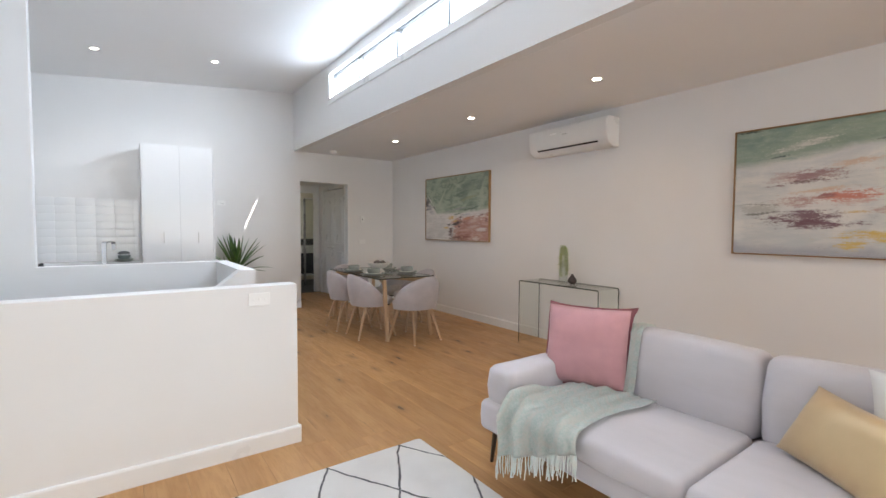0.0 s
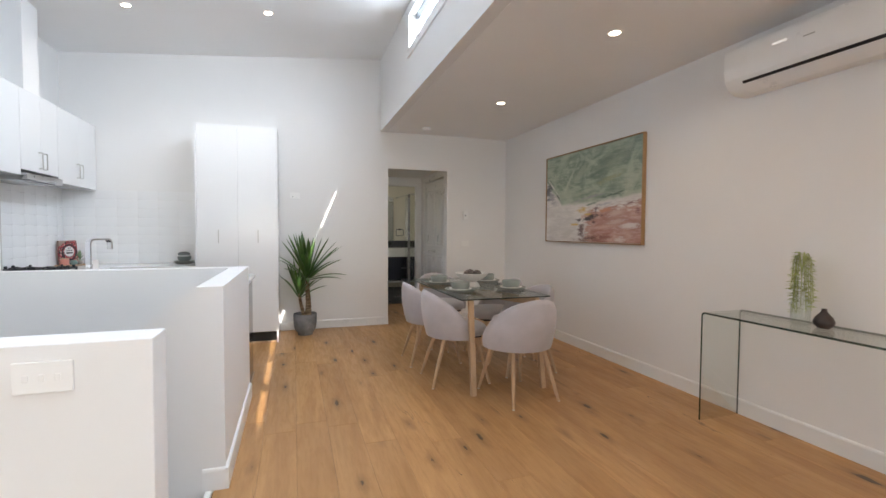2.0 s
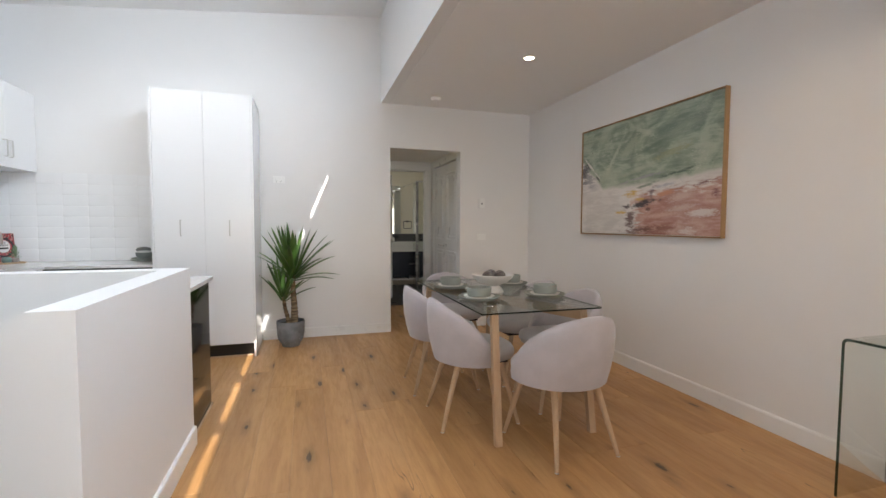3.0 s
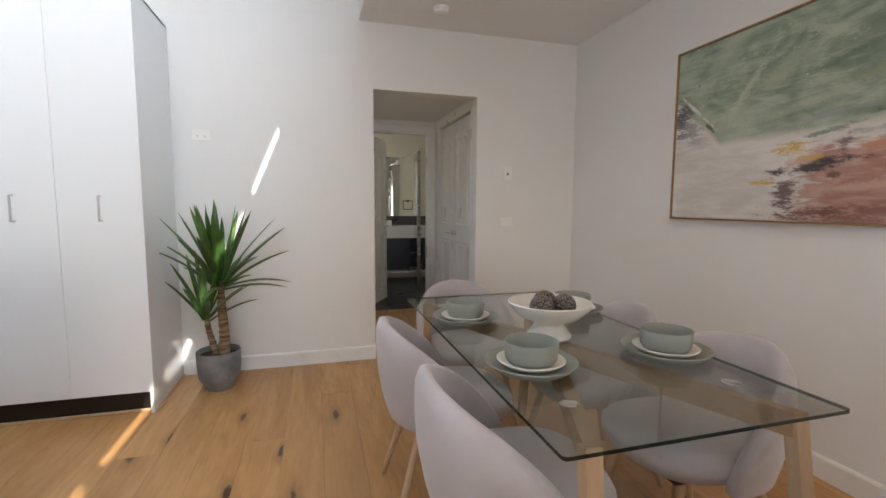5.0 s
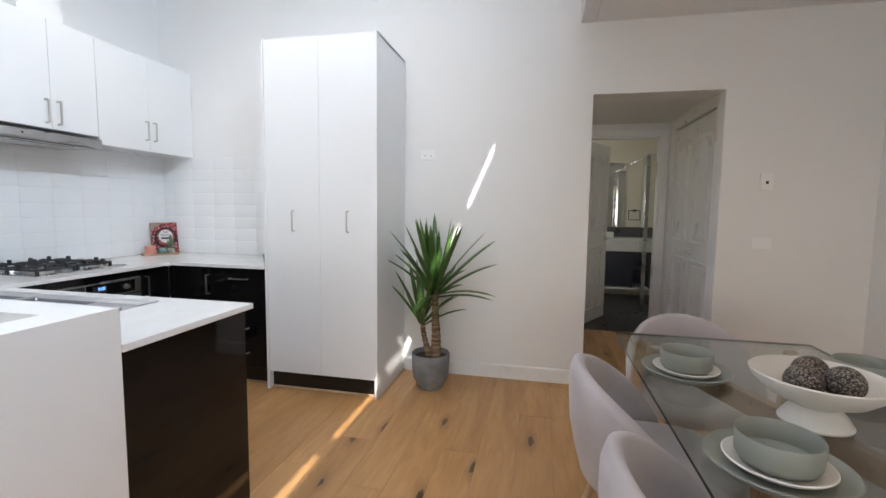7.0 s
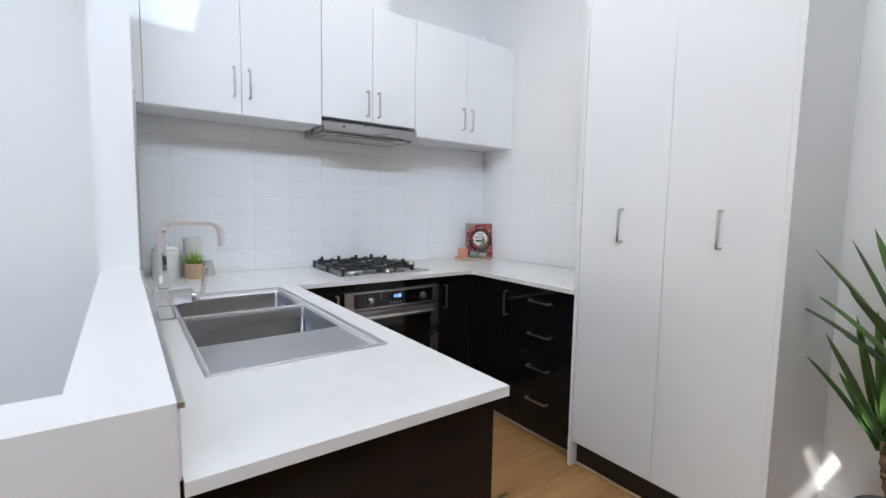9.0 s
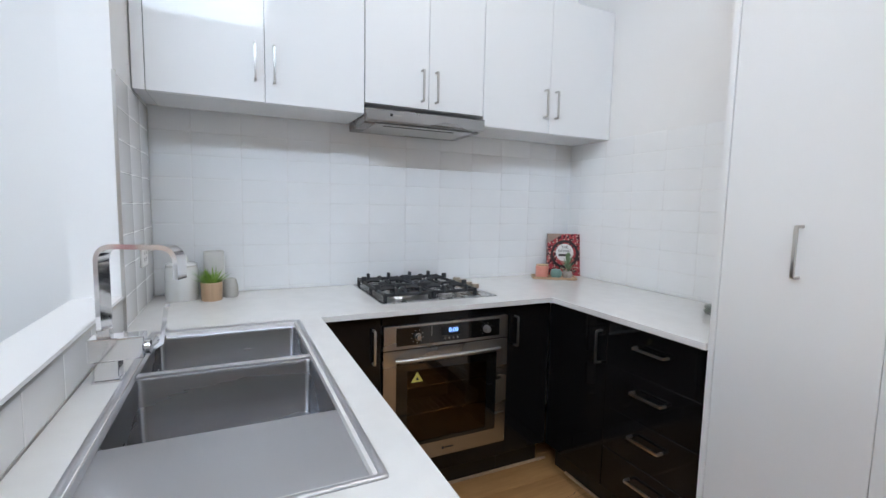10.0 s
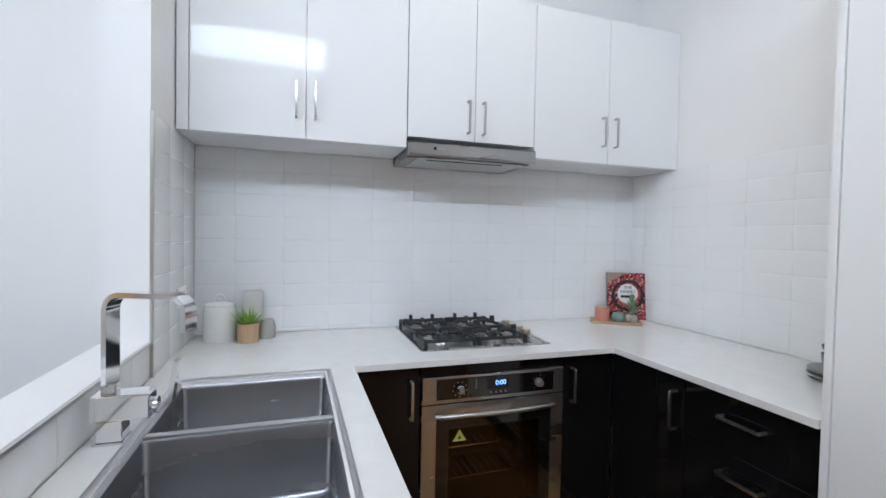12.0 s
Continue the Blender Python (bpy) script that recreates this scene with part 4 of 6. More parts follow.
SAGE = surface("sage_stoneware", (0.29, 0.315, 0.285), 0.42, vary=0.04, scale=9, grain=220, relief=0.1)
SAGE_DARK = surface("dark_sage_stoneware", (0.20, 0.23, 0.225), 0.45, vary=0.06, scale=9)
for z, r in ((0.0, 0.108), (0.016, 0.106)):
    solid("plate", lathe([(0, 0.004), (r * 0.6, 0.0), (r * 0.95, 0.010), (r, 0.016), (r * 0.98, 0.018), (r * 0.6, 0.006), (0, 0.006)], 36), SAGE, "stacked sage stoneware plate on the bench", "plate", pose(-0.095, 6.935, BENCH + z), "stacked crockery")
solid("serving_bowl", lathe([(0, 0.004), (0.05, 0), (0.066, 0.02), (0.07, 0.05), (0.067, 0.05), (0.06, 0.02), (0, 0.01)], 36), SAGE_DARK, "dark sage bowl on the plate stack", "bowl", pose(-0.095, 6.935, BENCH + 0.032), "stacked crockery")
solid("white_bowl", lathe([(0, 0.003), (0.03, 0), (0.05, 0.02), (0.058, 0.04), (0.055, 0.04), (0.04, 0.014), (0, 0.008)], 36), CERAMIC, "small white bowl nested in the stack", "bowl", pose(-0.095, 6.935, BENCH + 0.062), "stacked crockery")
solid("napkin", loft([rrect(-0.06, 0.05, -0.05, 0.05, 0.0, 0.02), rrect(-0.065, 0.055, -0.055, 0.055, 0.012, 0.03), rrect(-0.05, 0.045, -0.045, 0.045, 0.026, 0.03), rrect(-0.02, 0.02, -0.02, 0.02, 0.034, 0.015)]), surface("grey_linen", (0.17, 0.18, 0.18), 0.9, vary=0.1, grain=400, relief=0.5), "folded dark grey napkin heaped on the crockery", "napkin", pose(-0.095, 6.935, BENCH + 0.1, 0, 0, 20))


def wall_plate(name, label, m, w, h, kind):
    """A flush switch or socket plate; local -y faces the room."""
    t = thing(name, m, label, "switch" if kind == "switch" else "outlet")
    part("plate", boxes((-w / 2, w / 2, -0.009, 0.0, -h / 2, h / 2), bevel=0.003), PLASTIC, t)
    n = 3 if kind == "switch" else 2
    for i in range(n):
        x = (i - (n - 1) / 2) * w / (n + 0.8)
        part("rocker", boxes((x - 0.006, x + 0.006, -0.0125, -0.009, -0.008 if n == 3 else 0.008, 0.009 if n == 3 else 0.022), bevel=0.0015, segments=1), PLASTIC, t)
        if kind != "switch":
            part("pins", boxes((x - 0.007, x - 0.005, -0.0094, -0.009, -0.012, -0.004), (x + 0.005, x + 0.007, -0.0094, -0.009, -0.012, -0.004), (x - 0.001, x + 0.001, -0.0094, -0.009, -0.021, -0.014)), DARK_SLOT, t)
    return t


wall_plate("light_switch", "white three-gang light switch on the half wall", pose(0.53, 2.485, 0.905), 0.118, 0.074, "switch")
wall_plate("power_outlet", "white double power outlet high on the wall", pose(1.097, NORTH, 1.682), 0.118, 0.074, "outlet")
wall_plate("light_switch", "white light switch beside the doorway", pose(3.372, NORTH, 1.074), 0.118, 0.074, "switch")
wall_plate("power_outlet", "white double power outlet on the tiles", pose(-1.03, 4.823, 1.07, 0, 0, 180), 0.118, 0.074, "outlet")
thermo = thing("thermostat", pose(3.375, NORTH, 1.475), "small white wall control beside the doorway", "thermostat")
part("case", boxes((-0.037, 0.037, -0.018, 0.0, -0.058, 0.058), bevel=0.004), PLASTIC, thermo)
part("display", boxes((-0.008, 0.008, -0.0187, -0.018, -0.012, 0.006)), DARK_SLOT, thermo)

# ---- ceiling fittings ----


def downlight(x, y, z, tilt, power, colour, cone=150):
    t = thing("downlight", pose(x, y, z, 0, tilt, 0), "small round white recessed LED downlight, lit", "downlight", "ceiling downlights")
    part("ring", lathe([(0.034, 0.002), (0.046, 0.002), (0.046, -0.003), (0.042, -0.005), (0.036, -0.003), (0.034, 0.002)], 32), PLASTIC, t)
    part("lens", lathe([(0, -0.0005), (0.035, -0.0005), (0.035, 0.0015), (0, 0.0015)], 32), LED, t, "glowing LED lens")
    lamp("downlight_beam", "SPOT", pose(x, y, z - 0.02), power, colour, cone=cone)


WARM = (1.0, 0.74, 0.50)
for y in (5.41, 3.70, 2.07, 0.43, -1.25):
    downlight(3.10, y, LOW, 0, LOW_W, WARM)
for x, y in ((-0.31, 5.93), (0.864, 5.94), (-0.31, 1.2), (0.864, 1.2)):
    downlight(x, y, high(x) - 0.001, -5.7, HIGH_W, (1.0, 0.97, 0.94))
smoke = thing("smoke_alarm", pose(2.70, 6.73, LOW), "round white smoke alarm on the ceiling", "smoke alarm")
part("base", lathe([(0, 0), (0.055, 0), (0.055, -0.012), (0, -0.012)], 32), PLASTIC, smoke)
part("cover", lathe([(0.05, -0.012), (0.048, -0.028), (0.03, -0.036), (0, -0.038)], 32), PLASTIC, smoke)

# ---- split-system air conditioner; local -y faces the room ----
ac = thing("air_conditioner", pose(4.0, 2.958, 2.158, 0, 0, -90), "white wall-mounted split-system air conditioner", "air conditioner")
sect = [(0.0, 0.0), (-0.10, 0.0), (-0.165, 0.03), (-0.195, 0.075), (-0.205, 0.14), (-0.205, 0.26), (-0.19, 0.285), (-0.15, 0.295), (0.0, 0.295)]


def prism(sect, x0, x1):
    bm = bmesh.new()
    rows = [[bm.verts.new((x, y, z)) for y, z in sect] for x in (x0, x1)]
    n = len(sect)
    for k in range(n):
        bm.faces.new((rows[0][k], rows[0][(k + 1) % n], rows[1][(k + 1) % n], rows[1][k]))
    bm.faces.new(rows[0])
    bm.faces.new(rows[1][::-1])
    bmesh.ops.recalc_face_normals(bm, faces=bm.faces[:])
    return smooth(bm, 35)


part("body", prism(sect, -0.515, 0.515), PLASTIC, ac)
part("front_panel", prism([(-0.2, 0.085), (-0.21, 0.14), (-0.21, 0.258), (-0.2, 0.275)], -0.512, 0.512), PLASTIC, ac, "smooth white front panel")
part("outlet_slot", prism([(-0.15, 0.046), (-0.1790, 0.045), (-0.1895, 0.060), (-0.16, 0.064)], -0.40, 0.40), DARK_SLOT, ac, "black air outlet slot")
part("flap", prism([(-0.10, -0.004), (-0.168, 0.026), (-0.172, 0.031), (-0.11, 0.004)], -0.41, 0.41), PLASTIC, ac, "white outlet flap")
part("logo_bar", boxes((-0.03, 0.03, -0.2115, -0.21, 0.185, 0.192)), SATIN, ac)
part("display", boxes((-0.20, -0.12, -0.2113, -0.21, 0.205, 0.215)), glowing("ac_display", (1.0, 0.95, 0.9), 0.35), ac, "small lit display")
part("end_cap", prism([(0.0, 0.005), (-0.10, 0.005), (-0.160, 0.034), (-0.188, 0.078), (-0.197, 0.14), (-0.197, 0.258), (-0.15, 0.288), (0.0, 0.288)], 0.515, 0.519), PLASTIC, ac)

# ---- paintings; local x to the viewer's right, -y to the viewer ----


def art_base(name):
    n = Nodes(name)
    x, y, z = n.split(n.coords())
    wob = n.maths("SUBTRACT", n.noise(n.coords((1.0, 1, 2.0)), 2.6, 4, 0.6, 0.9), 0.5)
    fine = n.maths("SUBTRACT", n.noise(n.coords((0.5, 1, 2.6)), 15, 4, 0.6, 0.5), 0.5)
    n.grit = n.maths("SUBTRACT", n.noise(n.coords((0.7, 1, 1.6)), 75, 3, 0.6, 0.6), 0.5)
    return n, x, z, wob, fine


def blot(n, x, z, wob, fine, cx, cz, rx, rz, lean=0.0, soft=0.78):
    """A dragged, ragged patch of paint round (cx, cz), leaning by so many degrees."""
    co, si = math.cos(radians(lean)), math.sin(radians(lean))
    dx, dz = n.maths("SUBTRACT", x, cx), n.maths("SUBTRACT", z, cz)
    a = n.maths("ADD", n.maths("MULTIPLY", dx, co / rx), n.maths("MULTIPLY", dz, si / rx))
    b = n.maths("ADD", n.maths("MULTIPLY", dz, co / rz), n.maths("MULTIPLY", dx, -si / rz))
    r = n.maths("SQRT", n.maths("ADD", n.maths("MULTIPLY", a, a), n.maths("MULTIPLY", b, b)))
    r = n.maths("ADD", r, n.maths("MULTIPLY", wob, 0.8))
    r = n.maths("ADD", r, n.maths("MULTIPLY", fine, 2.3))
    r = n.maths("ADD", r, n.maths("MULTIPLY", n.grit, 1.7))
    return n.ramp(r, 1.0, 1.0 - soft)


def art_finish(n, c, wob, fine, strokes):
    for cx, cz, rx, rz, lean, weight, col in strokes:
        c = n.mix(n.maths("MULTIPLY", blot(n, x, z, wob, fine, cx, cz, rx, rz, lean), weight), c, col)
    c = n.mix(n.ramp(fine, -0.1, 0.35, 0.0, 0.16), c, (0.74, 0.72, 0.68))
    c = n.mix(n.ramp(n.maths("ADD", n.grit, n.maths("MULTIPLY", wob, 0.5)), 0.10, 0.34, 0.0, 0.45), c, (0.72, 0.71, 0.68))
    c = n.mix(n.ramp(n.maths("SUBTRACT", fine, n.grit), 0.18, 0.5, 0.0, 0.5), c, (0.12, 0.12, 0.11))
    n.bump(n.noise(n.coords((0.6, 1, 2.5)), 34, 5, 0.7), 0.3, 0.003)
    return n.done(c, 0.5)


n, x, z, wob, fine = art_base("coast_painting")
cloud = n.noise(n.coords((1.2, 1, 2.0)), 2.0, 3, 0.5, 1.4)
sea = n.mix(n.ramp(n.maths("ADD", cloud, n.maths("MULTIPLY", fine, 0.35)), 0.3, 0.7), (0.165, 0.240, 0.190), (0.40, 0.475, 0.385))
edge = n.maths("SUBTRACT", z, n.maths("MULTIPLY", n.maths("MAXIMUM", x, 0.1), 0.06))
edge = n.maths("ADD", edge, n.maths("ADD", n.maths("MULTIPLY", wob, 0.10), n.maths("MULTIPLY", fine, 0.06)))
edge = n.maths("ADD", edge, n.maths("MULTIPLY", n.maths("MAXIMUM", n.maths("SUBTRACT", -0.46, x), 0.0), -0.85))
white = n.mix(n.ramp(n.maths("ADD", wob, fine), -0.3, 0.3), (0.60, 0.58, 0.565), (0.76, 0.74, 0.725))
c = n.mix(n.ramp(edge, -0.05, -0.10), sea, white)
low = n.maths("ADD", edge, n.maths("MULTIPLY", fine, 0.16))
pink = n.mix(n.ramp(n.maths("ADD", wob, n.maths("MULTIPLY", fine, 0.8)), -0.25, 0.25), (0.40, 0.20, 0.16), (0.58, 0.38, 0.33))
side = n.maths("ADD", x, n.maths("ADD", n.maths("MULTIPLY", fine, 0.5), n.maths("MULTIPLY", z, 0.25)))
c = n.mix(n.maths("MULTIPLY", n.ramp(low, -0.135, -0.19), n.ramp(side, -0.12, -0.05)), c, pink)
PALE, INKY, OCHRE = (0.50, 0.54, 0.44), (0.045, 0.04, 0.05), (0.62, 0.42, 0.11)
ART_COAST = art_finish(n, c, wob, fine, (
    (-0.12, 0.24, 0.18, 0.06, 35, 0.4, PALE), (-0.38, 0.08, 0.16, 0.05, 42, 0.3, PALE), (0.0, 0.05, 0.30, 0.025, 10, 0.4, PALE), (0.45, 0.30, 0.25, 0.05, 12, 0.35, (0.42, 0.47, 0.38)),
    (0.62, 0.40, 0.10, 0.05, 10, 0.4, (0.47, 0.51, 0.43)), (0.2, 0.18, 0.22, 0.05, -12, 0.4, (0.15, 0.215, 0.17)), (-0.62, 0.36, 0.12, 0.06, -30, 0.4, (0.15, 0.22, 0.175)),
    (-0.73, 0.09, 0.11, 0.13, 0, 0.95, (0.07, 0.075, 0.09)), (-0.66, 0.03, 0.10, 0.08, -40, 0.8, (0.27, 0.275, 0.31)), (-0.63, 0.13, 0.20, 0.012, -42, 0.9, (0.70, 0.69, 0.66)), (-0.53, 0.02, 0.07, 0.012, -45, 0.9, (0.09, 0.10, 0.10)),
    (-0.60, -0.05, 0.14, 0.05, 0, 0.5, (0.46, 0.46, 0.49)), (-0.62, 0.27, 0.012, 0.018, 0, 0.9, (0.06, 0.08, 0.06)), (0.05, -0.02, 0.24, 0.018, 6, 0.7, (0.36, 0.35, 0.41)), (0.42, -0.015, 0.22, 0.014, 8, 0.9, (0.09, 0.14, 0.115)),
    (0.10, -0.085, 0.16, 0.016, 10, 0.8, (0.17, 0.25, 0.19)), (0.30, -0.10, 0.22, 0.016, 9, 0.7, (0.40, 0.42, 0.48)), (0.26, -0.165, 0.12, 0.028, 8, 0.8, (0.62, 0.31, 0.20)), (-0.07, -0.150, 0.13, 0.038, 0, 0.95, OCHRE), (0.0, -0.195, 0.09, 0.024, 0, 0.95, OCHRE),
    (-0.21, -0.30, 0.10, 0.016, 2, 0.95, OCHRE), (0.15, -0.155, 0.03, 0.05, -20, 0.8, (0.16, 0.12, 0.14)), (0.06, -0.230, 0.18, 0.030, 8, 0.95, INKY), (-0.12, -0.245, 0.08, 0.020, 5, 0.9, INKY), (-0.09, -0.36, 0.07, 0.11, 0, 0.9, (0.12, 0.06, 0.06)),
    (0.02, -0.450, 0.20, 0.045, 3, 0.95, (0.17, 0.075, 0.06)), (0.11, -0.285, 0.035, 0.025, 0, 0.85, (0.13, 0.06, 0.06)), (0.30, -0.44, 0.16, 0.04, 4, 0.7, (0.27, 0.12, 0.10)), (0.45, -0.28, 0.16, 0.03, 6, 0.7, (0.62, 0.50, 0.47)), (0.02, 0.36, 0.22, 0.035, -25, 0.6, (0.50, 0.56, 0.47)), (0.35, 0.14, 0.22, 0.04, 12, 0.55, (0.36, 0.37, 0.22)), (-0.30, 0.20, 0.20, 0.03, 52, 0.55, (0.55, 0.60, 0.50)), (-0.45, 0.38, 0.14, 0.05, 30, 0.5, (0.40, 0.48, 0.40)), (0.10, 0.20, 0.30, 0.02, 14, 0.6, (0.12, 0.19, 0.15)), (0.44, -0.20, 0.14, 0.035, 8, 0.7, (0.66, 0.52, 0.48)), (0.62, -0.32, 0.13, 0.035, 3, 0.85, (0.72, 0.69, 0.68)), (0.50, -0.45, 0.10, 0.035, 0, 0.85, (0.70, 0.64, 0.62)),
    (0.73, -0.19, 0.05, 0.035, 0, 0.85, (0.22, 0.085, 0.09)), (0.62, -0.115, 0.09, 0.014, 10, 0.9, (0.20, 0.08, 0.09)), (0.25, -0.33, 0.25, 0.02, 4, 0.6, (0.66, 0.46, 0.40))))

n, x, z, wob, fine = art_base("horizon_painting")
haze = n.mix(n.ramp(n.maths("ADD", wob, n.maths("MULTIPLY", fine, 0.5)), -0.25, 0.25), (0.55, 0.58, 0.59), (0.74, 0.725, 0.70))
teal = n.mix(n.ramp(wob, -0.2, 0.2), (0.18, 0.28, 0.235), (0.32, 0.39, 0.315))
top = n.maths("ADD", n.maths("ADD", z, n.maths("MULTIPLY", x, -0.10)), n.maths("MULTIPLY", wob, 0.16))
c = n.mix(n.ramp(top, 0.24, 0.33), haze, teal)
c = n.mix(n.ramp(n.maths("ADD", n.maths("MULTIPLY", z, -1), n.maths("MULTIPLY", wob, 0.2)), 0.36, 0.46), c, (0.40, 0.42, 0.475))
PLUM, ROSE = (0.17, 0.085, 0.11), (0.58, 0.21, 0.155)
ART_HORIZON = art_finish(n, c, wob, fine, (
    (-0.34, 0.33, 0.24, 0.035, 14, 0.85, (0.66, 0.65, 0.61)), (-0.50, 0.255, 0.12, 0.010, 6, 0.95, (0.06, 0.10, 0.11)), (-0.40, 0.24, 0.18, 0.015, 8, 0.5, (0.24, 0.36, 0.33)), (-0.68, 0.475, 0.14, 0.012, 0, 0.9, (0.05, 0.06, 0.05)), (0.12, 0.31, 0.10, 0.010, 0, 0.8, (0.15, 0.18, 0.16)),
    (-0.36, 0.09, 0.22, 0.06, 3, 0.6, (0.50, 0.33, 0.32)), (-0.24, 0.10, 0.20, 0.055, 6, 0.85, (0.30, 0.17, 0.18)), (-0.30, 0.06, 0.24, 0.018, 4, 0.85, (0.17, 0.10, 0.11)), (-0.05, 0.17, 0.15, 0.03, 6, 0.7, (0.62, 0.42, 0.30)), (-0.25, -0.01, 0.22, 0.018, 5, 0.7, (0.64, 0.47, 0.33)),
    (0.42, 0.15, 0.34, 0.06, 5, 0.7, (0.62, 0.38, 0.31)), (0.45, 0.0, 0.34, 0.10, 3, 0.75, (0.60, 0.39, 0.33)), (-0.08, -0.06, 0.24, 0.055, 4, 0.95, ROSE), (-0.20, -0.05, 0.06, 0.02, 6, 0.8, (0.25, 0.10, 0.10)), (-0.04, -0.10, 0.14, 0.025, 3, 0.6, (0.62, 0.48, 0.45)),
    (-0.36, -0.08, 0.18, 0.05, 2, 0.8, (0.46, 0.28, 0.26)), (-0.30, -0.20, 0.30, 0.055, 2, 0.95, PLUM), (-0.24, -0.25, 0.24, 0.04, 0, 0.95, PLUM), (-0.60, -0.13, 0.16, 0.05, 0, 0.7, (0.42, 0.42, 0.39)), (-0.58, -0.17, 0.12, 0.012, 3, 0.8, (0.12, 0.12, 0.11)), (-0.58, -0.10, 0.12, 0.008, -3, 0.7, (0.12, 0.12, 0.11)),
    (-0.02, -0.17, 0.10, 0.016, 0, 0.8, OCHRE), (0.15, -0.16, 0.16, 0.03, 0, 0.7, (0.48, 0.31, 0.29)), (0.14, -0.33, 0.28, 0.045, 2, 0.95, (0.66, 0.48, 0.13)), (-0.04, -0.40, 0.10, 0.05, 10, 0.9, (0.66, 0.48, 0.13)), (0.4, -0.30, 0.2, 0.05, 0, 0.6, (0.42, 0.46, 0.52))))
FRAME_OAK = oak("frame_oak", (0.44, 0.27, 0.13), (0.33, 0.19, 0.085), "z", False, 0.45, 0)


def painting(label, y, z, w, h, art):
    t = thing("painting", pose(4.0, y, z, 0, 0, -90), label, "painting")
    part("canvas", boxes((-w / 2 + 0.012, w / 2 - 0.012, -0.031, -0.004, -h / 2 + 0.012, h / 2 - 0.012)), art, t, "abstract brushwork in sage, white and pink")
    for spans in ((-w / 2, w / 2, -0.038, -0.002, h / 2 - 0.008, h / 2), (-w / 2, w / 2, -0.038, -0.002, -h / 2, -h / 2 + 0.008), (-w / 2, -w / 2 + 0.008, -0.038, -0.002, -h / 2 + 0.008, h / 2 - 0.008), (w / 2 - 0.008, w / 2, -0.038, -0.002, -h / 2 + 0.008, h / 2 - 0.008)):
        part("frame_side", boxes(spans), FRAME_OAK, t, "slim oak floating frame")
    return t


painting("abstract coastal painting in sage green, white and pink", 5.15, 1.628, 1.57, 0.985, ART_COAST)
painting("abstract painting of a pink horizon with gold flecks", 0.578, 1.62, 1.57, 0.985, ART_HORIZON)

# ---- dining table ----
TX0, TX1, TY0, TY1, TZ = 2.283, 3.052, 4.35, 5.868, 0.733
CX, CY = (TX0 + TX1) / 2, (TY0 + TY1) / 2
table = thing("dining_table", pose(CX, CY, 0), "glass-topped dining table on pale oak legs", "table")
HX, HY = (TX1 - TX0) / 2, (TY1 - TY0) / 2
top = part("tabletop", loft([rrect(-HX, HX, -HY, HY, TZ - 0.010, 0.012), rrect(-HX, HX, -HY, HY, TZ, 0.012)], limit=30), TABLE_GLASS, table, "clear glass tabletop")
edge = loft([rrect(-HX - 0.0008, HX + 0.0008, -HY - 0.0008, HY + 0.0008, TZ - 0.0095, 0.012), rrect(-HX - 0.0008, HX + 0.0008, -HY - 0.0008, HY + 0.0008, TZ - 0.0005, 0.012)], (False, False))
part("polished_edge", edge, GLASS_EDGE, top, "dark green polished glass edge")
for sx in (-1, 1):
    for sy in (-1, 1):
        foot = Vector((sx * 0.300, sy * 0.800, 0.0))
        knee = Vector((sx * 0.288, sy * 0.700, 0.690))
        part("leg", tube([foot, foot.lerp(knee, 0.5), knee + Vector((0, 0, 0.022))], 0.02, flat=(0.040, 0.034, (1, 0, 0))), LEG_OAK, table)
        # the arms cross under the middle of the glass
        part("arm_beam", tube([knee + Vector((0, sy * 0.012, -0.006)), (sx * 0.006, sy * 0.014, 0.685)], 0.02, flat=(0.062, 0.036, (0, 0, 1))), BEAM_OAK, table)
        part("standoff", moved(lathe([(0, 0), (0.024, 0), (0.024, 0.002), (0.021, 0.0035), (0.005, 0.0045), (0, 0.003)], 28), pose(sx * 0.250, sy * 0.556, TZ)), CHROME, table, "round steel glass support")
        for z in (0.672, 0.698):
            part("bolt", moved(lathe([(0, 0), (0.007, 0), (0.006, 0.004), (0, 0.005)], 14), pose(sx * 0.118 - 0.0185, sy * 0.245, z, 0, -90, sx * sy * -22)), STEEL, table)

# ---- upholstered dining chairs: built once, facing +y ----
FABRIC = surface("lilac_grey_velvet", (0.49, 0.46, 0.485), 0.85, vary=0.07, scale=7, grain=700, relief=0.35, Sheen_Weight=0.4)


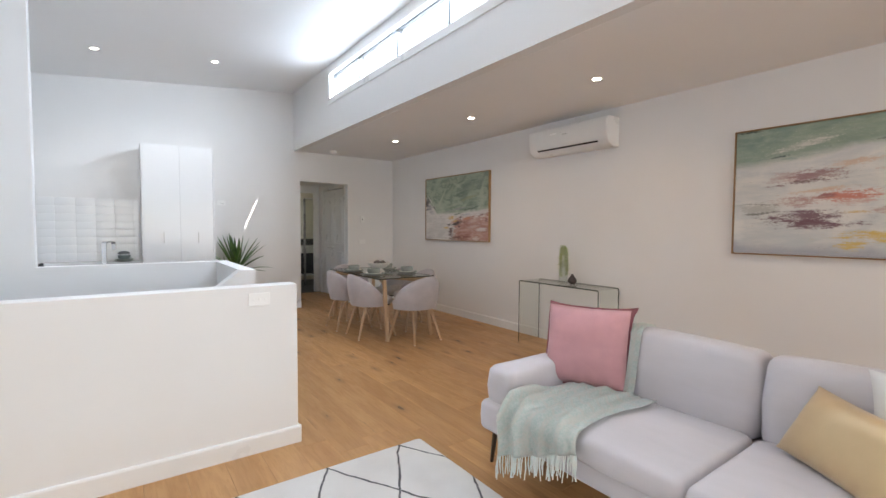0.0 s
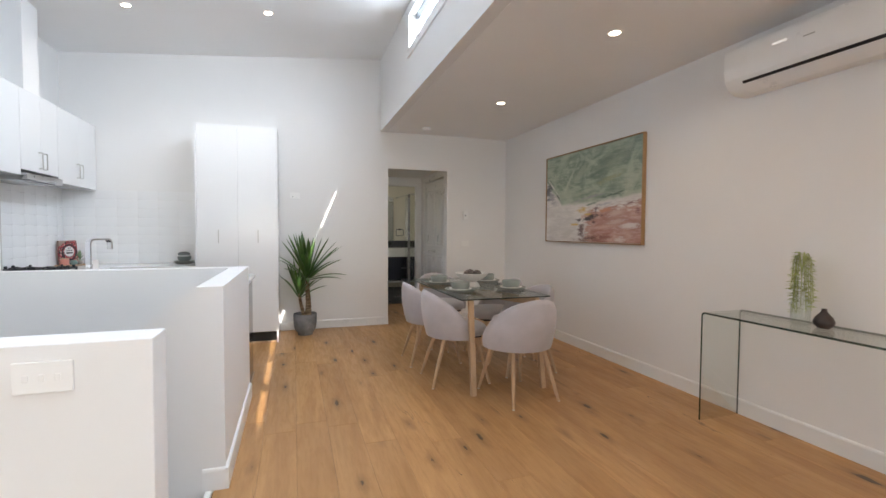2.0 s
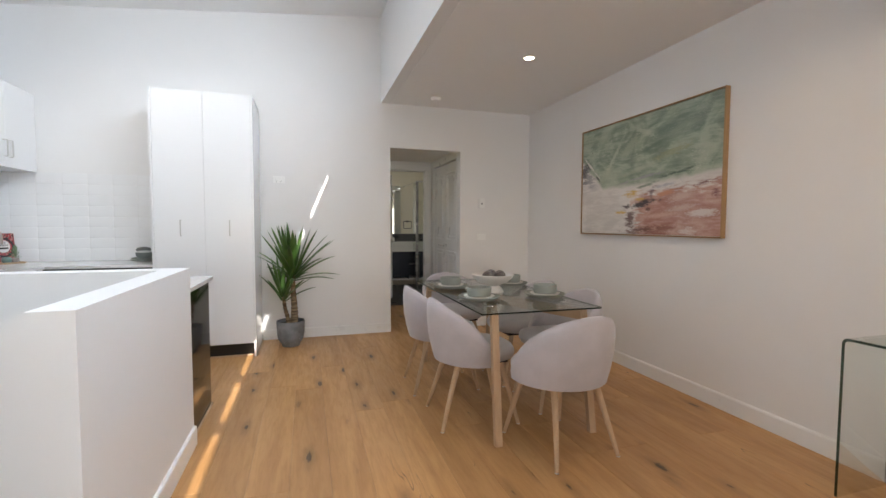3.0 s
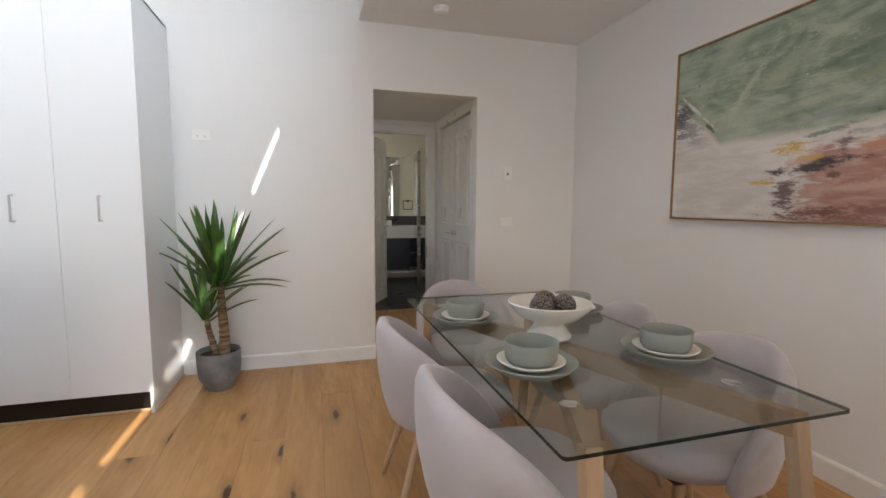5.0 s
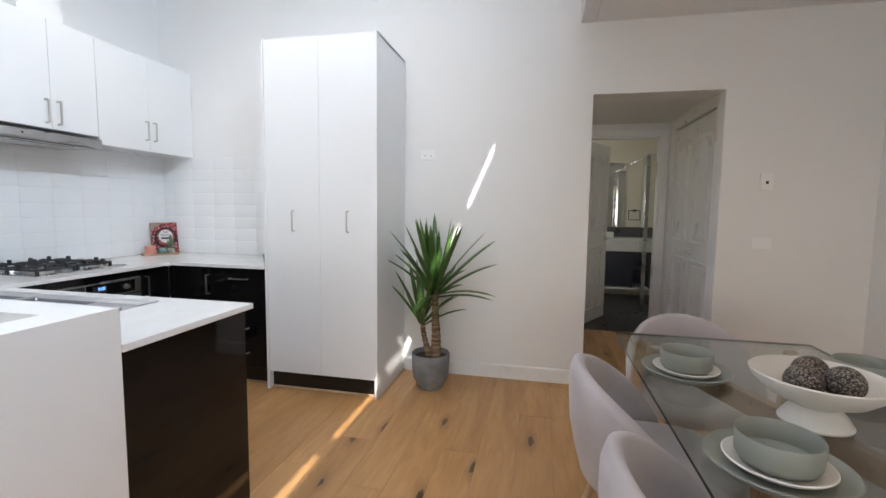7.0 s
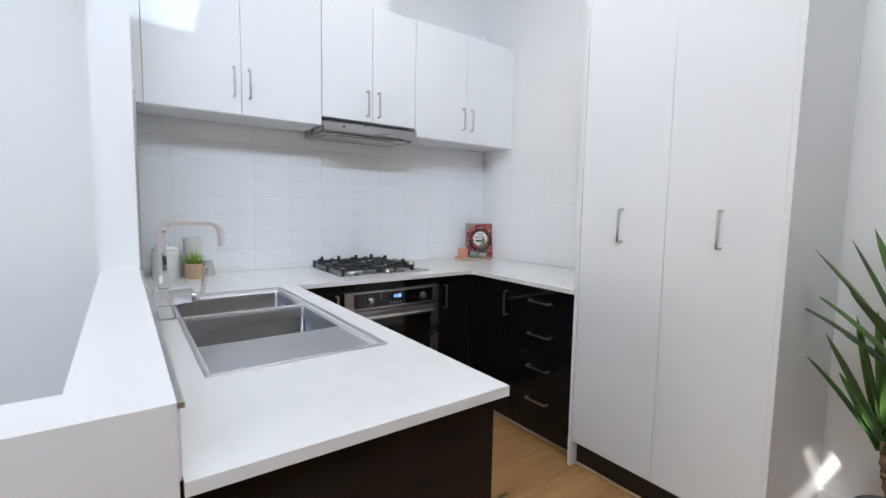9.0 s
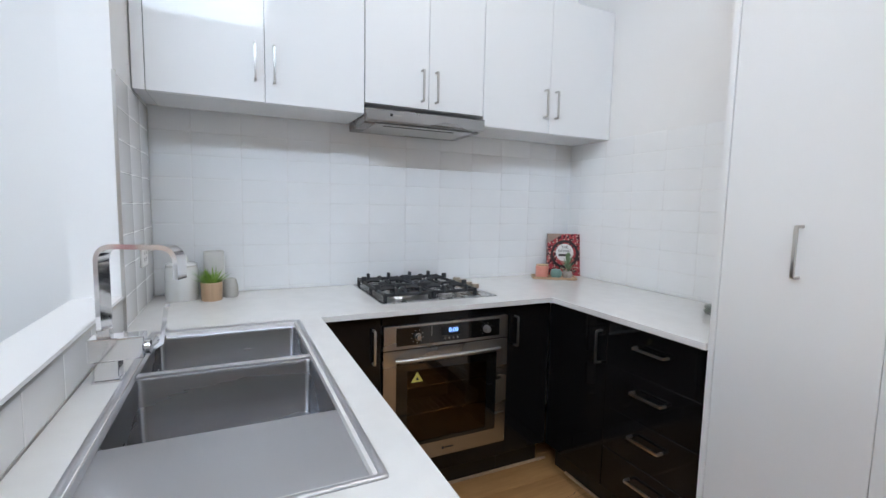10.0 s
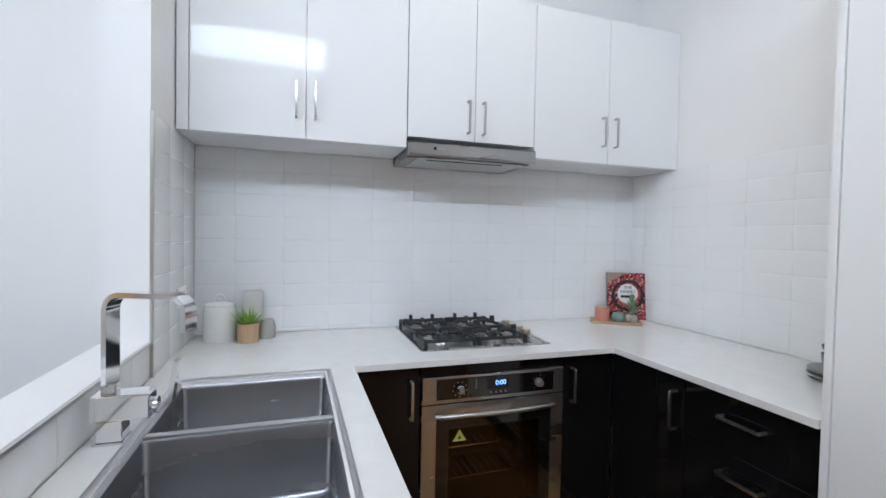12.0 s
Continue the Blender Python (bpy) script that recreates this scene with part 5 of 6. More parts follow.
def dining_chair():
    t = thing("dining_chair", pose(0, 0, 0), "lilac-grey upholstered tub dining chair with pale oak legs", "chair", "chairs round the table")
    rings = []
    for f, z in ((0.80, 0.395), (0.94, 0.400), (1.0, 0.425), (1.0, 0.448), (0.95, 0.468), (0.80, 0.482), (0.45, 0.488)):
        rings.append([Vector((0.235 * f * math.copysign(abs(math.cos(a)) ** 0.75, math.cos(a)), 0.02 + 0.235 * f * math.copysign(abs(math.sin(a)) ** 0.75, math.sin(a)), z)) for a in [2 * math.pi * k / 40 for k in range(40)]])
    part("seat", loft(rings), FABRIC, t)
    bm = bmesh.new()
    cols, nu = [], 28
    for i in range(nu + 1):
        u = -1 + 2 * i / nu
        a = radians(104 * u)
        tall = 0.43 + 0.335 * max(0.0, 1 - abs(u) ** 1.9) ** 0.80
        thick = 0.030 + 0.02 * (1 - abs(u))
        col = []
        prof = [(0, 0.385)] + [(0, 0.385 + (tall - 0.385) * s) for s in (0.2, 0.45, 0.7, 0.9)] + [(0.3, tall - 0.002), (0.7, tall), (1.0, tall - 0.012)] + [(1, 0.385 + (tall - 0.385) * s) for s in (0.7, 0.4, 0.1)] + [(0.9, 0.385)]
        for d, z in prof:
            lean = 0.05 * ((z - 0.385) / 0.38) * max(0, math.cos(a))
            r = 0.262 + lean - thick * d + 0.018 * math.sin(math.pi * min(1, (z - 0.385) / 0.35)) * (1 - d)
            col.append(bm.verts.new((r * math.sin(a) * 1.02, -r * math.cos(a) * 0.98 + 0.015, z)))
        cols.append(col)
    m = len(cols[0])
    for a, b in zip(cols, cols[1:]):
        for k in range(m):
            bm.faces.new((a[k], a[(k + 1) % m], b[(k + 1) % m], b[k]))
    bm.faces.new(cols[0][::-1])
    bm.faces.new(cols[-1])
    bmesh.ops.recalc_face_normals(bm, faces=bm.faces[:])
    part("backrest", smooth(bm, 70), FABRIC, t)
    part("seat_plate", boxes((-0.16, 0.16, -0.15, 0.18, 0.375, 0.397), bevel=0.004), DARK_SLOT, t)
    for sx in (-1, 1):
        for y0, y1 in ((-0.13, -0.245), (0.14, 0.235)):
            leg = part("leg", tube([(sx * 0.200, y1, 0.004), (sx * 0.165, (y0 + y1) / 2, 0.2), (sx * 0.135, y0, 0.385)], [0.0105, 0.0150, 0.019], 12), LEG_OAK, t)
            part("foot_cap", moved(lathe([(0, 0), (0.0108, 0), (0.0108, 0.006), (0, 0.006)], 12), pose(sx * 0.2005, y1, 0)), SATIN, leg)
    return t


chair = dining_chair()
chair.matrix_world = pose(2.70, 4.245, 0, 0, 0, 7.5)
for x, y, turn in ((2.372, 4.742, -92), (2.345, 5.340, -92), (2.640, 5.92, 183), (3.01, 5.335, 91), (3.04, 4.815, 89)):
    copy_thing(chair, pose(x, y, 0, 0, 0, turn))

# ---- table setting ----
RIM_WHITE = surface("white_stoneware", (0.78, 0.765, 0.73), 0.4, vary=0.03, scale=12)


def dish(profile, material):
    return mesh_of("dish", lathe(profile, 44), material)


PLATE = dish([(0, 0.004), (0.09, 0.0), (0.112, 0.003), (0.132, 0.018), (0.137, 0.024), (0.1345, 0.0262), (0.128, 0.020), (0.110, 0.0085), (0.09, 0.006), (0, 0.006)], SAGE)
SIDE = dish([(0, 0.004), (0.06, 0.0), (0.080, 0.004), (0.098, 0.015), (0.101, 0.019), (0.098, 0.021), (0.078, 0.009), (0, 0.006)], RIM_WHITE)
BOWL = dish([(0, 0.003), (0.055, 0.0), (0.068, 0.004), (0.077, 0.018), (0.080, 0.064), (0.0785, 0.0665), (0.076, 0.064), (0.073, 0.02), (0.06, 0.009), (0, 0.007)], SAGE)
for x, y in ((2.432, 5.370), (2.442, 4.800), (2.922, 4.798), (2.950, 5.392)):
    for name, data, z, label in (("dinner_plate", PLATE, 0.0, "sage stoneware dinner plate on the glass table"), ("side_plate", SIDE, 0.0085, "white side plate stacked on a sage plate"), ("cereal_bowl", BOWL, 0.0165, "sage stoneware bowl on a white side plate")):
        ob = new(name, data)
        ob.matrix_world = pose(x, y, TZ + z, 0, 0, 40 * y)
        tagged(ob, label, "bowl" if "bowl" in name else "plate", "place settings")
solid("fruit_bowl", lathe([(0, 0.002), (0.078, 0.0), (0.081, 0.006), (0.066, 0.03), (0.048, 0.048), (0.060, 0.056), (0.105, 0.075), (0.143, 0.108), (0.152, 0.128), (0.149, 0.131), (0.138, 0.114), (0.10, 0.086), (0.05, 0.068), (0, 0.064)], 52), RIM_WHITE, "white footed centrepiece bowl on the glass table", "bowl", pose(2.655, 5.075, TZ))
n = Nodes("dark_mosaic")
c = n.node("ShaderNodeTexVoronoi")
n.put(c.inputs["Vector"], n.coords())
c.inputs["Scale"].default_value = 320
speck = n.split(c.outputs["Color"])[0]
n.bump(c.outputs["Distance"], 0.6, 0.003)
MOSAIC = n.done(n.mix(n.ramp(speck, 0.40, 0.95), (0.012, 0.010, 0.010), (0.34, 0.29, 0.26)), 0.3)
for x, y, z in ((-0.048, -0.030, 0.118), (0.046, -0.022, 0.118), (0.008, 0.052, 0.118)):
    bm = bmesh.new()
    bmesh.ops.create_uvsphere(bm, u_segments=28, v_segments=16, radius=0.044)
    for v in bm.verts:
        v.co *= 1 + 0.02 * noise.noise(v.co * 90)
    solid("mosaic_ball", smooth(bm), MOSAIC, "dark speckled decorative ball in the white bowl", "ornament", pose(2.655 + x, 5.075 + y, TZ + z - 0.002), "decorative balls")

# ---- glass console with vases ----
console = thing("console_table", pose(3.81, 2.921, 0), "clear bent-glass waterfall console against the wall", "table")
path = bend([(0, -0.538, 0.0), (0, -0.538, 0.726), (0, 0.538, 0.726), (0, 0.538, 0.0)], 0.03, 6)
inner = bend([(0, -0.526, 0.0), (0, -0.526, 0.714), (0, 0.526, 0.714), (0, 0.526, 0.0)], 0.019, 6)
bm = bmesh.new()
loops = [[bm.verts.new(p + Vector((sx * 0.17, 0, 0))) for p in path + inner[::-1]] for sx in (-1, 1)]
cnt = len(loops[0])
for k in range(cnt):
    bm.faces.new((loops[0][k], loops[0][(k + 1) % cnt], loops[1][(k + 1) % cnt], loops[1][k])).smooth = True
sheet = part("bent_sheet", bm, SHEET_GLASS, console)
for sx in (-1, 1):
    bm = bmesh.new()
    a = [bm.verts.new(p + Vector((sx * 0.1702, 0, 0))) for p in path]
    b = [bm.verts.new(p + Vector((sx * 0.1702, 0, 0))) for p in inner]
    for k in range(len(a) - 1):
        bm.faces.new((a[k], a[k + 1], b[k + 1], b[k]))
    part("edge", bm, GLASS_EDGE, sheet, "dark green glass edge")
solid("bud_vase", lathe([(0, 0), (0.028, 0), (0.046, 0.018), (0.050, 0.036), (0.040, 0.060), (0.018, 0.086), (0.012, 0.098), (0.014, 0.106), (0.010, 0.104), (0, 0.09)], 32), surface("dark_plum_glaze", (0.045, 0.035, 0.035), 0.35, vary=0.2, scale=14), "small dark teardrop bud vase on the console", "vase", pose(3.852, 2.868, 0.726))
trail = thing("trailing_plant", pose(3.845, 2.985, 0.726), "pale green trailing plant in a clear glass bottle", "plant")
part("bottle", lathe([(0, 0.003), (0.045, 0.0), (0.048, 0.01), (0.048, 0.12), (0.036, 0.155), (0.018, 0.175), (0.016, 0.235), (0.019, 0.24), (0.0165, 0.238), (0.014, 0.18), (0.033, 0.15), (0.045, 0.118), (0.045, 0.012), (0, 0.008)], 32), SHEET_GLASS, trail, "clear glass bottle vase")
bm = bmesh.new()
rng = random.Random(21)
stems = []
for k in range(11):
    a = rng.choice((1.2, 1.6, 1.9, 4.4, 4.8, 5.1, 1.4, 4.6)) + rng.uniform(-0.3, 0.3)
    reach, drop = rng.uniform(0.015, 0.065), rng.uniform(0.20, 0.43)
    pts = [Vector((0, 0, 0.1)), Vector((0.0, 0.0, 0.30)), Vector((reach * 0.3 * math.cos(a), reach * 0.5 * math.sin(a), 0.405 + rng.uniform(-0.01, 0.025)))]
    for s in (0.15, 0.4, 0.7, 1.0):
        pts.append(Vector((reach * math.cos(a) * 0.4, reach * math.sin(a) * (0.8 + 0.35 * s), 0.40 - drop * s)))
    stems.append(bend(pts, 0.02, 3))
    for p, q in zip(stems[-1][6:], stems[-1][7:]):
        d = q - p
        for i in range(max(1, int(d.length / 0.0030))):
            o = p + d * rng.random()
            b = rng.uniform(0, 6.283)
            leaf_blade(bm, o, (math.cos(b), math.sin(b), rng.uniform(-0.3, 0.3)), rng.uniform(0.020, 0.040), 0.009, 0.4, 2)
LIME = surface("lime_leaf", (0.44, 0.50, 0.17), 0.6, vary=0.25, scale=40)
part("stems", joined(*[tube(s, 0.0018, 5) for s in stems]), LIME, trail)
part("leaves", bm, LIME, trail)

# ---- yucca in a stone pot ----
yucca = thing("yucca_plant", pose(1.205, 6.80, 0), "yucca with two trunks in a grey stone pot", "plant")
n = Nodes("grey_cast_stone")
pv = n.coords()
cast = n.mix(n.ramp(n.noise(pv, 9, 4), 0.3, 0.7), (0.15, 0.155, 0.165), (0.25, 0.255, 0.265))
chips = n.maths("MULTIPLY", n.ramp(n.noise(pv, 75, 2), 0.66, 0.70), n.ramp(n.noise(pv, 7, 2), 0.45, 0.6))
n.bump(n.noise(pv, 120, 3), 0.4, 0.002)
POT = n.done(n.mix(chips, cast, (0.55, 0.55, 0.54)), 0.7)
part("pot", lathe([(0, 0), (0.082, 0), (0.086, 0.006), (0.086, 0.026), (0.100, 0.042), (0.122, 0.075), (0.132, 0.13), (0.135, 0.25), (0.131, 0.256), (0.125, 0.25), (0.12, 0.22), (0, 0.215)], 44), POT, yucca)
part("soil", lathe([(0.121, 0.222), (0.06, 0.232), (0, 0.235)], 24), surface("potting_soil", (0.06, 0.045, 0.03), 0.95, vary=0.4, scale=40, relief=0.9), yucca)
BARK = Nodes("yucca_bark")
_v = BARK.coords((1, 1, 9))
_f = BARK.noise(_v, 9, 4)
BARK.bump(_f, 0.8, 0.006)
BARK = BARK.done(BARK.mix(BARK.ramp(_f, 0.35, 0.65), (0.10, 0.06, 0.03), (0.34, 0.24, 0.14)), 0.85)


def trunk(points, r0, r1, name="trunk"):
    pts = bend([Vector(p) for p in points], 0.06, 8)
    rads = [r0 + (r1 - r0) * i / (len(pts) - 1) + 0.0025 * math.sin(i * 2.3) for i in range(len(pts))]
    part(name, tube(pts, rads, 14), BARK, yucca, "ringed brown trunk")


trunk([(0.032, 0.0, 0.2), (0.040, 0.0, 0.36), (0.028, 0.0, 0.56), (0.030, 0.0, 0.72)], 0.036, 0.021)
trunk([(-0.015, 0.0, 0.2), (-0.026, 0.0, 0.29), (-0.052, -0.01, 0.38), (-0.062, -0.01, 0.49)], 0.022, 0.017)


def rosette(base, count, length, width, seed, lift):
    bm = bmesh.new()
    rng = random.Random(seed)
    for i in range(count):
        a = i * 2.39996 + rng.uniform(-0.2, 0.2)
        s = i / count
        e = radians(lift[0] + (lift[1] - lift[0]) * s + rng.uniform(-7, 7))
        way = Vector((math.cos(a) * math.cos(e), math.sin(a) * math.cos(e), math.sin(e)))
        if way.x < -0.1:
            # the wall side has lost its low leaves
            way = Vector((way.x, way.y, way.z + 0.45)).normalized()
        long = length * rng.uniform(0.78, 1.05) * (0.9 + 0.2 * math.sin(math.pi * s))
        room = 1.0
        if way.y > 0.25:
            room = min(room, 0.25 / (way.y * long))
        if way.x < -0.25:
            room = min(room, (0.27 + base[0]) / (-way.x * long))
        leaf_blade(bm, (base[0] + 0.012 * math.cos(a), base[1] + 0.012 * math.sin(a), base[2] + 0.10 * s), way, long * max(0.45, room), width * rng.uniform(0.85, 1.15), 0.14 + 0.62 * (1 - s), 7)
    return bm


part("crown", rosette((0.030, 0.0, 0.66), 32, 0.52, 0.068, 3, (16, 84)), LEAF, yucca, "dark green sword-shaped leaves")
part("side_crown", rosette((-0.062, -0.01, 0.455), 16, 0.38, 0.058, 5, (34, 84)), LEAF, yucca, "green sword-shaped leaves")

# ---- living end: rug, sofa, cushions, throw ----
n = Nodes("berber_rug")
rv = n.coords()
rx, ry, rz = n.split(rv)
wave = n.maths("MULTIPLY", n.maths("SUBTRACT", n.noise(rv, 6, 3), 0.5), 0.05)
lines = None
for s in (1, -1):
    d = n.maths("ADD", n.maths("MULTIPLY", rx, 1.0), n.maths("MULTIPLY", ry, s * 0.56))
    d = n.maths("DIVIDE", n.maths("ADD", d, wave), 0.45)
    d = n.maths("ABSOLUTE", n.maths("SUBTRACT", n.maths("FRACT", n.maths("ADD", d, 10.13 if s > 0 else 10.46)), 0.5))
    k = n.ramp(d, 0.020, 0.010)
    lines = k if lines is None else n.maths("MAXIMUM", lines, k)
pile = n.noise(rv, 260, 3)
c = n.mix(n.ramp(n.noise(rv, 3), 0.3, 0.7), (0.76, 0.74, 0.71), (0.85, 0.83, 0.80))
c = n.mix(n.maths("MULTIPLY", lines, n.ramp(n.noise(rv, 40), 0.25, 0.5, 0.6, 1.0)), c, (0.03, 0.03, 0.035))
n.bump(n.maths("SUBTRACT", pile, n.maths("MULTIPLY", lines, 0.6)), 0.9, 0.006)
RUG = n.done(c, 0.95, 0.0, Sheen_Weight=0.3)
solid("rug", loft([rrect(-1.15, 1.15, -0.95, 0.95, 0.0, 0.02), rrect(-1.155, 1.155, -0.955, 0.955, 0.008, 0.022), rrect(-1.14, 1.14, -0.94, 0.94, 0.015, 0.02)]), RUG, "cream shaggy rug with thin black diamond lines", "rug", pose(0.222, 1.118, 0.0))

SOFA = surface("pale_grey_linen", (0.64, 0.615, 0.645), 0.9, vary=0.05, scale=6, grain=330, relief=0.5, stretch=(1, 0.25, 1), Sheen_Weight=0.25)


def cushion_block(x0, x1, y0, y1, z0, z1, r, puff=0.015, steps=4):
    """A soft upholstered block: rounded in plan and at its edges, its faces slightly swollen."""
    rings = []
    for k in range(steps + 1):
        a = math.pi / 2 * k / steps
        i = r * (1 - math.sin(a))
        rings.append((i, z0 + r * (1 - math.cos(a))))
    rings += [(-puff * 0.6, (z0 + z1) / 2)]
    for k in range(steps + 1):
        a = math.pi / 2 * k / steps
        i = r * (1 - math.cos(a))
        rings.append((i, z1 - r * (1 - math.sin(a))))
    loops = [rrect(x0 + i, x1 - i, y0 + i, y1 - i, z, max(0.004, r * 1.2 - i * 0.3), 5) for i, z in rings]
    cx, cy = (x0 + x1) / 2, (y0 + y1) / 2
    for f in (0.75, 0.45, 0.15):
        loops.append([Vector((cx + (p.x - cx) * f, cy + (p.y - cy) * f, z1 + puff * (1 - f ** 2))) for p in loops[2 * steps + 2]])
    return loft(loops, limit=80)


sofa = thing("sofa", pose(0, 0, 0), "pale grey linen sofa on thin dark tapered legs", "sofa")
part("base", cushion_block(1.455, 2.36, -0.62, 1.60, 0.235, 0.395, 0.03, 0.004), SOFA, sofa)
part("armrest", cushion_block(1.49, 2.34, 1.40, 1.585, 0.36, 0.582, 0.040, 0.012), SOFA, sofa)
part("armrest", cushion_block(1.50, 2.34, -0.605, -0.42, 0.36, 0.585, 0.055, 0.01), SOFA, sofa)
for y0, y1 in ((0.505, 1.405), (-0.425, 0.495)):
    part("seat_cushion", cushion_block(1.435, 2.08, y0, y1, 0.33, 0.445, 0.032, 0.012), SOFA, sofa)
    part("back_cushion", moved(cushion_block(-0.115, 0.115, y0, y1 + (0.10 if y0 > 0 else 0), 0.0, 0.40, 0.055, 0.014), Matrix.Translation((2.165, 0, 0.385)) @ Matrix.Rotation(radians(8), 4, "Y")), SOFA, sofa)
DARK_LEG = surface("dark_leg_wood", (0.025, 0.018, 0.014), 0.4)
for x, out in ((1.525, 0.045), (2.27, 0.03)):
    for y, way in ((1.535, 1), (-0.555, -1)):
        part("leg", tube([(x + out, y + way * 0.08, 0.0), (x, y, 0.24)], [0.0095, 0.016], 12), DARK_LEG, sofa, "thin dark tapered leg")


def pillow(w, h, t, flange, seed, pinch=0.10, creases=1.0):
    """A stuffed cushion standing on its lower edge; local x across, z up, thickness along y."""
    bm = bmesh.new()
    nu = 30
    sides = []
    for s in (-1, 1):
        grid = []
        for i in range(nu + 1):
            row = []
            for j in range(nu + 1):
                u, v = -1 + 2 * i / nu, -1 + 2 * j / nu
                bow = 1 - pinch * (1 - abs(u) ** 2) * abs(v) ** 3, 1 - pinch * (1 - abs(v) ** 2) * abs(u) ** 3
                x, z = u * w / 2 * bow[1], v * h / 2 * bow[0]
                swell = max(0.0, (1 - abs(u) ** 3.0) * (1 - abs(v) ** 3.0)) ** 0.6
                crease = creases * 0.012 * noise.noise(Vector((x * 7 + seed, z * 7, s * 3))) * swell
                edge_near = max(abs(u), abs(v)) ** 3
                pull = noise.noise(Vector(((u if abs(v) > abs(u) else v) * 5.5 + seed, 3.0 * (abs(u) > abs(v)), s)))
                crease += s * creases * 0.016 * pull * edge_near * swell
                crease -= s * creases * 0.020 * max(0.0, abs(u) * abs(v) - 0.35) * abs(math.sin(9 * (abs(u) - abs(v)) + seed)) * swell
                row.append(bm.verts.new((x, s * (t / 2 * swell + 0.002) + crease, z + h / 2)))
            grid.append(row)
        for i in range(nu):
            for j in range(nu):
                bm.faces.new((grid[i][j], grid[i + 1][j], grid[i + 1][j + 1], grid[i][j + 1]))
        sides.append(grid)
    rims = []
    for grid in sides:
        rims.append([grid[i][0] for i in range(nu)] + [grid[nu][j] for j in range(nu)] + [grid[i][nu] for i in range(nu, 0, -1)] + [grid[0][j] for j in range(nu, 0, -1)])
    m = len(rims[0])
    for k in range(m):
        bm.faces.new((rims[0][k], rims[0][(k + 1) % m], rims[1][(k + 1) % m], rims[1][k]))
    edge = [v.co.copy() for v in rims[0]]
    bmesh.ops.recalc_face_normals(bm, faces=bm.faces[:])
    return smooth(bm, 80), edge


def trim_of(edge, h, width, seed):
    """A ruffled flange round a cushion's seam."""
    bm = bmesh.new()
    mid = Vector((0, 0, h / 2))
    rows = []
    for k, p in enumerate(edge):
        d = (p - mid)
        d.y = 0
        d = d / max(abs(d.x), abs(d.z))
        wob = noise.noise(Vector((k * 0.55 + seed, 0, 0)))
        ear = (abs(p.x) * abs(p.z - h / 2) / max(abs(q.x * (q.z - h / 2)) for q in edge)) ** 4
        wob += 6.0 * ear
        rows.append((bm.verts.new((p.x, 0.0, p.z)), bm.verts.new((p.x + d.x * width * (1 + 0.3 * wob), 0.012 * wob, p.z + d.z * width * (1 + 0.3 * wob)))))
    for k in range(len(rows)):
        a, b = rows[k], rows[(k + 1) % len(rows)]
        bm.faces.new((a[0], b[0], b[1], a[1]))
    bmesh.ops.solidify(bm, geom=bm.faces[:], thickness=0.003)
    return smooth(bm, 60)


PINK = surface("rose_linen", (0.61, 0.325, 0.35), 0.85, vary=0.07, scale=6, grain=420, relief=0.5, Sheen_Weight=0.3)
PINK_EDGE = surface("deep_rose_edge", (0.42, 0.165, 0.20), 0.9, vary=0.15, scale=30, grain=500, relief=0.6)
pc = thing("scatter_cushion", pose(1.945, 1.288, 0.452, -13, 0, -68), "rose pink square cushion with a frayed edge", "cushion")
bm, edge = pillow(0.45, 0.44, 0.19, 0.02, 1.0, 0.04, 1.3)
part("cover", bm, PINK, pc)
part("fringe_edge", trim_of(edge, 0.44, 0.009, 2.0), PINK_EDGE, pc, "deep rose frayed edging")
GOLD = surface("gold_satin", (0.62, 0.46, 0.26), 0.40, 0.35, vary=0.05, scale=5, grain=500, relief=0.1, Sheen_Weight=0.2)
gc = thing("scatter_cushion", pose(1.850, 0.200, 0.452, -32, 4, -122), "gold satin cushion leaning on the sofa back", "cushion")
bm, edge = pillow(0.47, 0.29, 0.15, 0.0, 5.0, 0.07, 0.5)
part("cover", bm, GOLD, gc)
wc = thing("scatter_cushion", pose(2.03, -0.06, 0.452, -14, 0, -80), "white cushion behind the gold one", "cushion")
bm, edge = pillow(0.42, 0.38, 0.16, 0.0, 9.0)
part("cover", bm, surface("white_cotton", (0.78, 0.78, 0.77), 0.9, vary=0.03, grain=500, relief=0.4), wc)

# knitted throw lying across the seat and hanging over the front
throw = thing("throw_blanket", pose(0, 0, 0), "pale mint knitted throw with a fringe over the seat", "blanket")
n = Nodes("mint_knit")
tv = n.coords((1, 1, 1))
knit = n.node("ShaderNodeTexWave", wave_type="BANDS", bands_direction="Y")
n.put(knit.inputs["Vector"], tv)
knit.inputs["Scale"].default_value, knit.inputs["Distortion"].default_value = 60, 2.5
weave = n.maths("ADD", knit.outputs["Fac"], n.noise(tv, 180, 3))
n.bump(weave, 0.16, 0.002)
tx, ty, tz = n.split(tv)
check = None
for along, step in ((ty, 0.085), (n.maths("SUBTRACT", tx, tz), 0.085)):
    band = n.maths("ABSOLUTE", n.maths("SUBTRACT", n.maths("FRACT", n.maths("DIVIDE", n.maths("ADD", along, 5.0), step)), 0.5))
    band = n.ramp(band, 0.16, 0.10)
    check = band if check is None else n.maths("MAXIMUM", check, band)
tone = n.mix(n.ramp(n.noise(tv, 90, 2), 0.35, 0.65), (0.76, 0.86, 0.82), (0.88, 0.93, 0.90))
tone = n.mix(n.maths("MULTIPLY", check, n.ramp(n.noise(tv, 130, 2), 0.3, 0.7, 0.25, 0.8)), tone, (0.88, 0.87, 0.82))
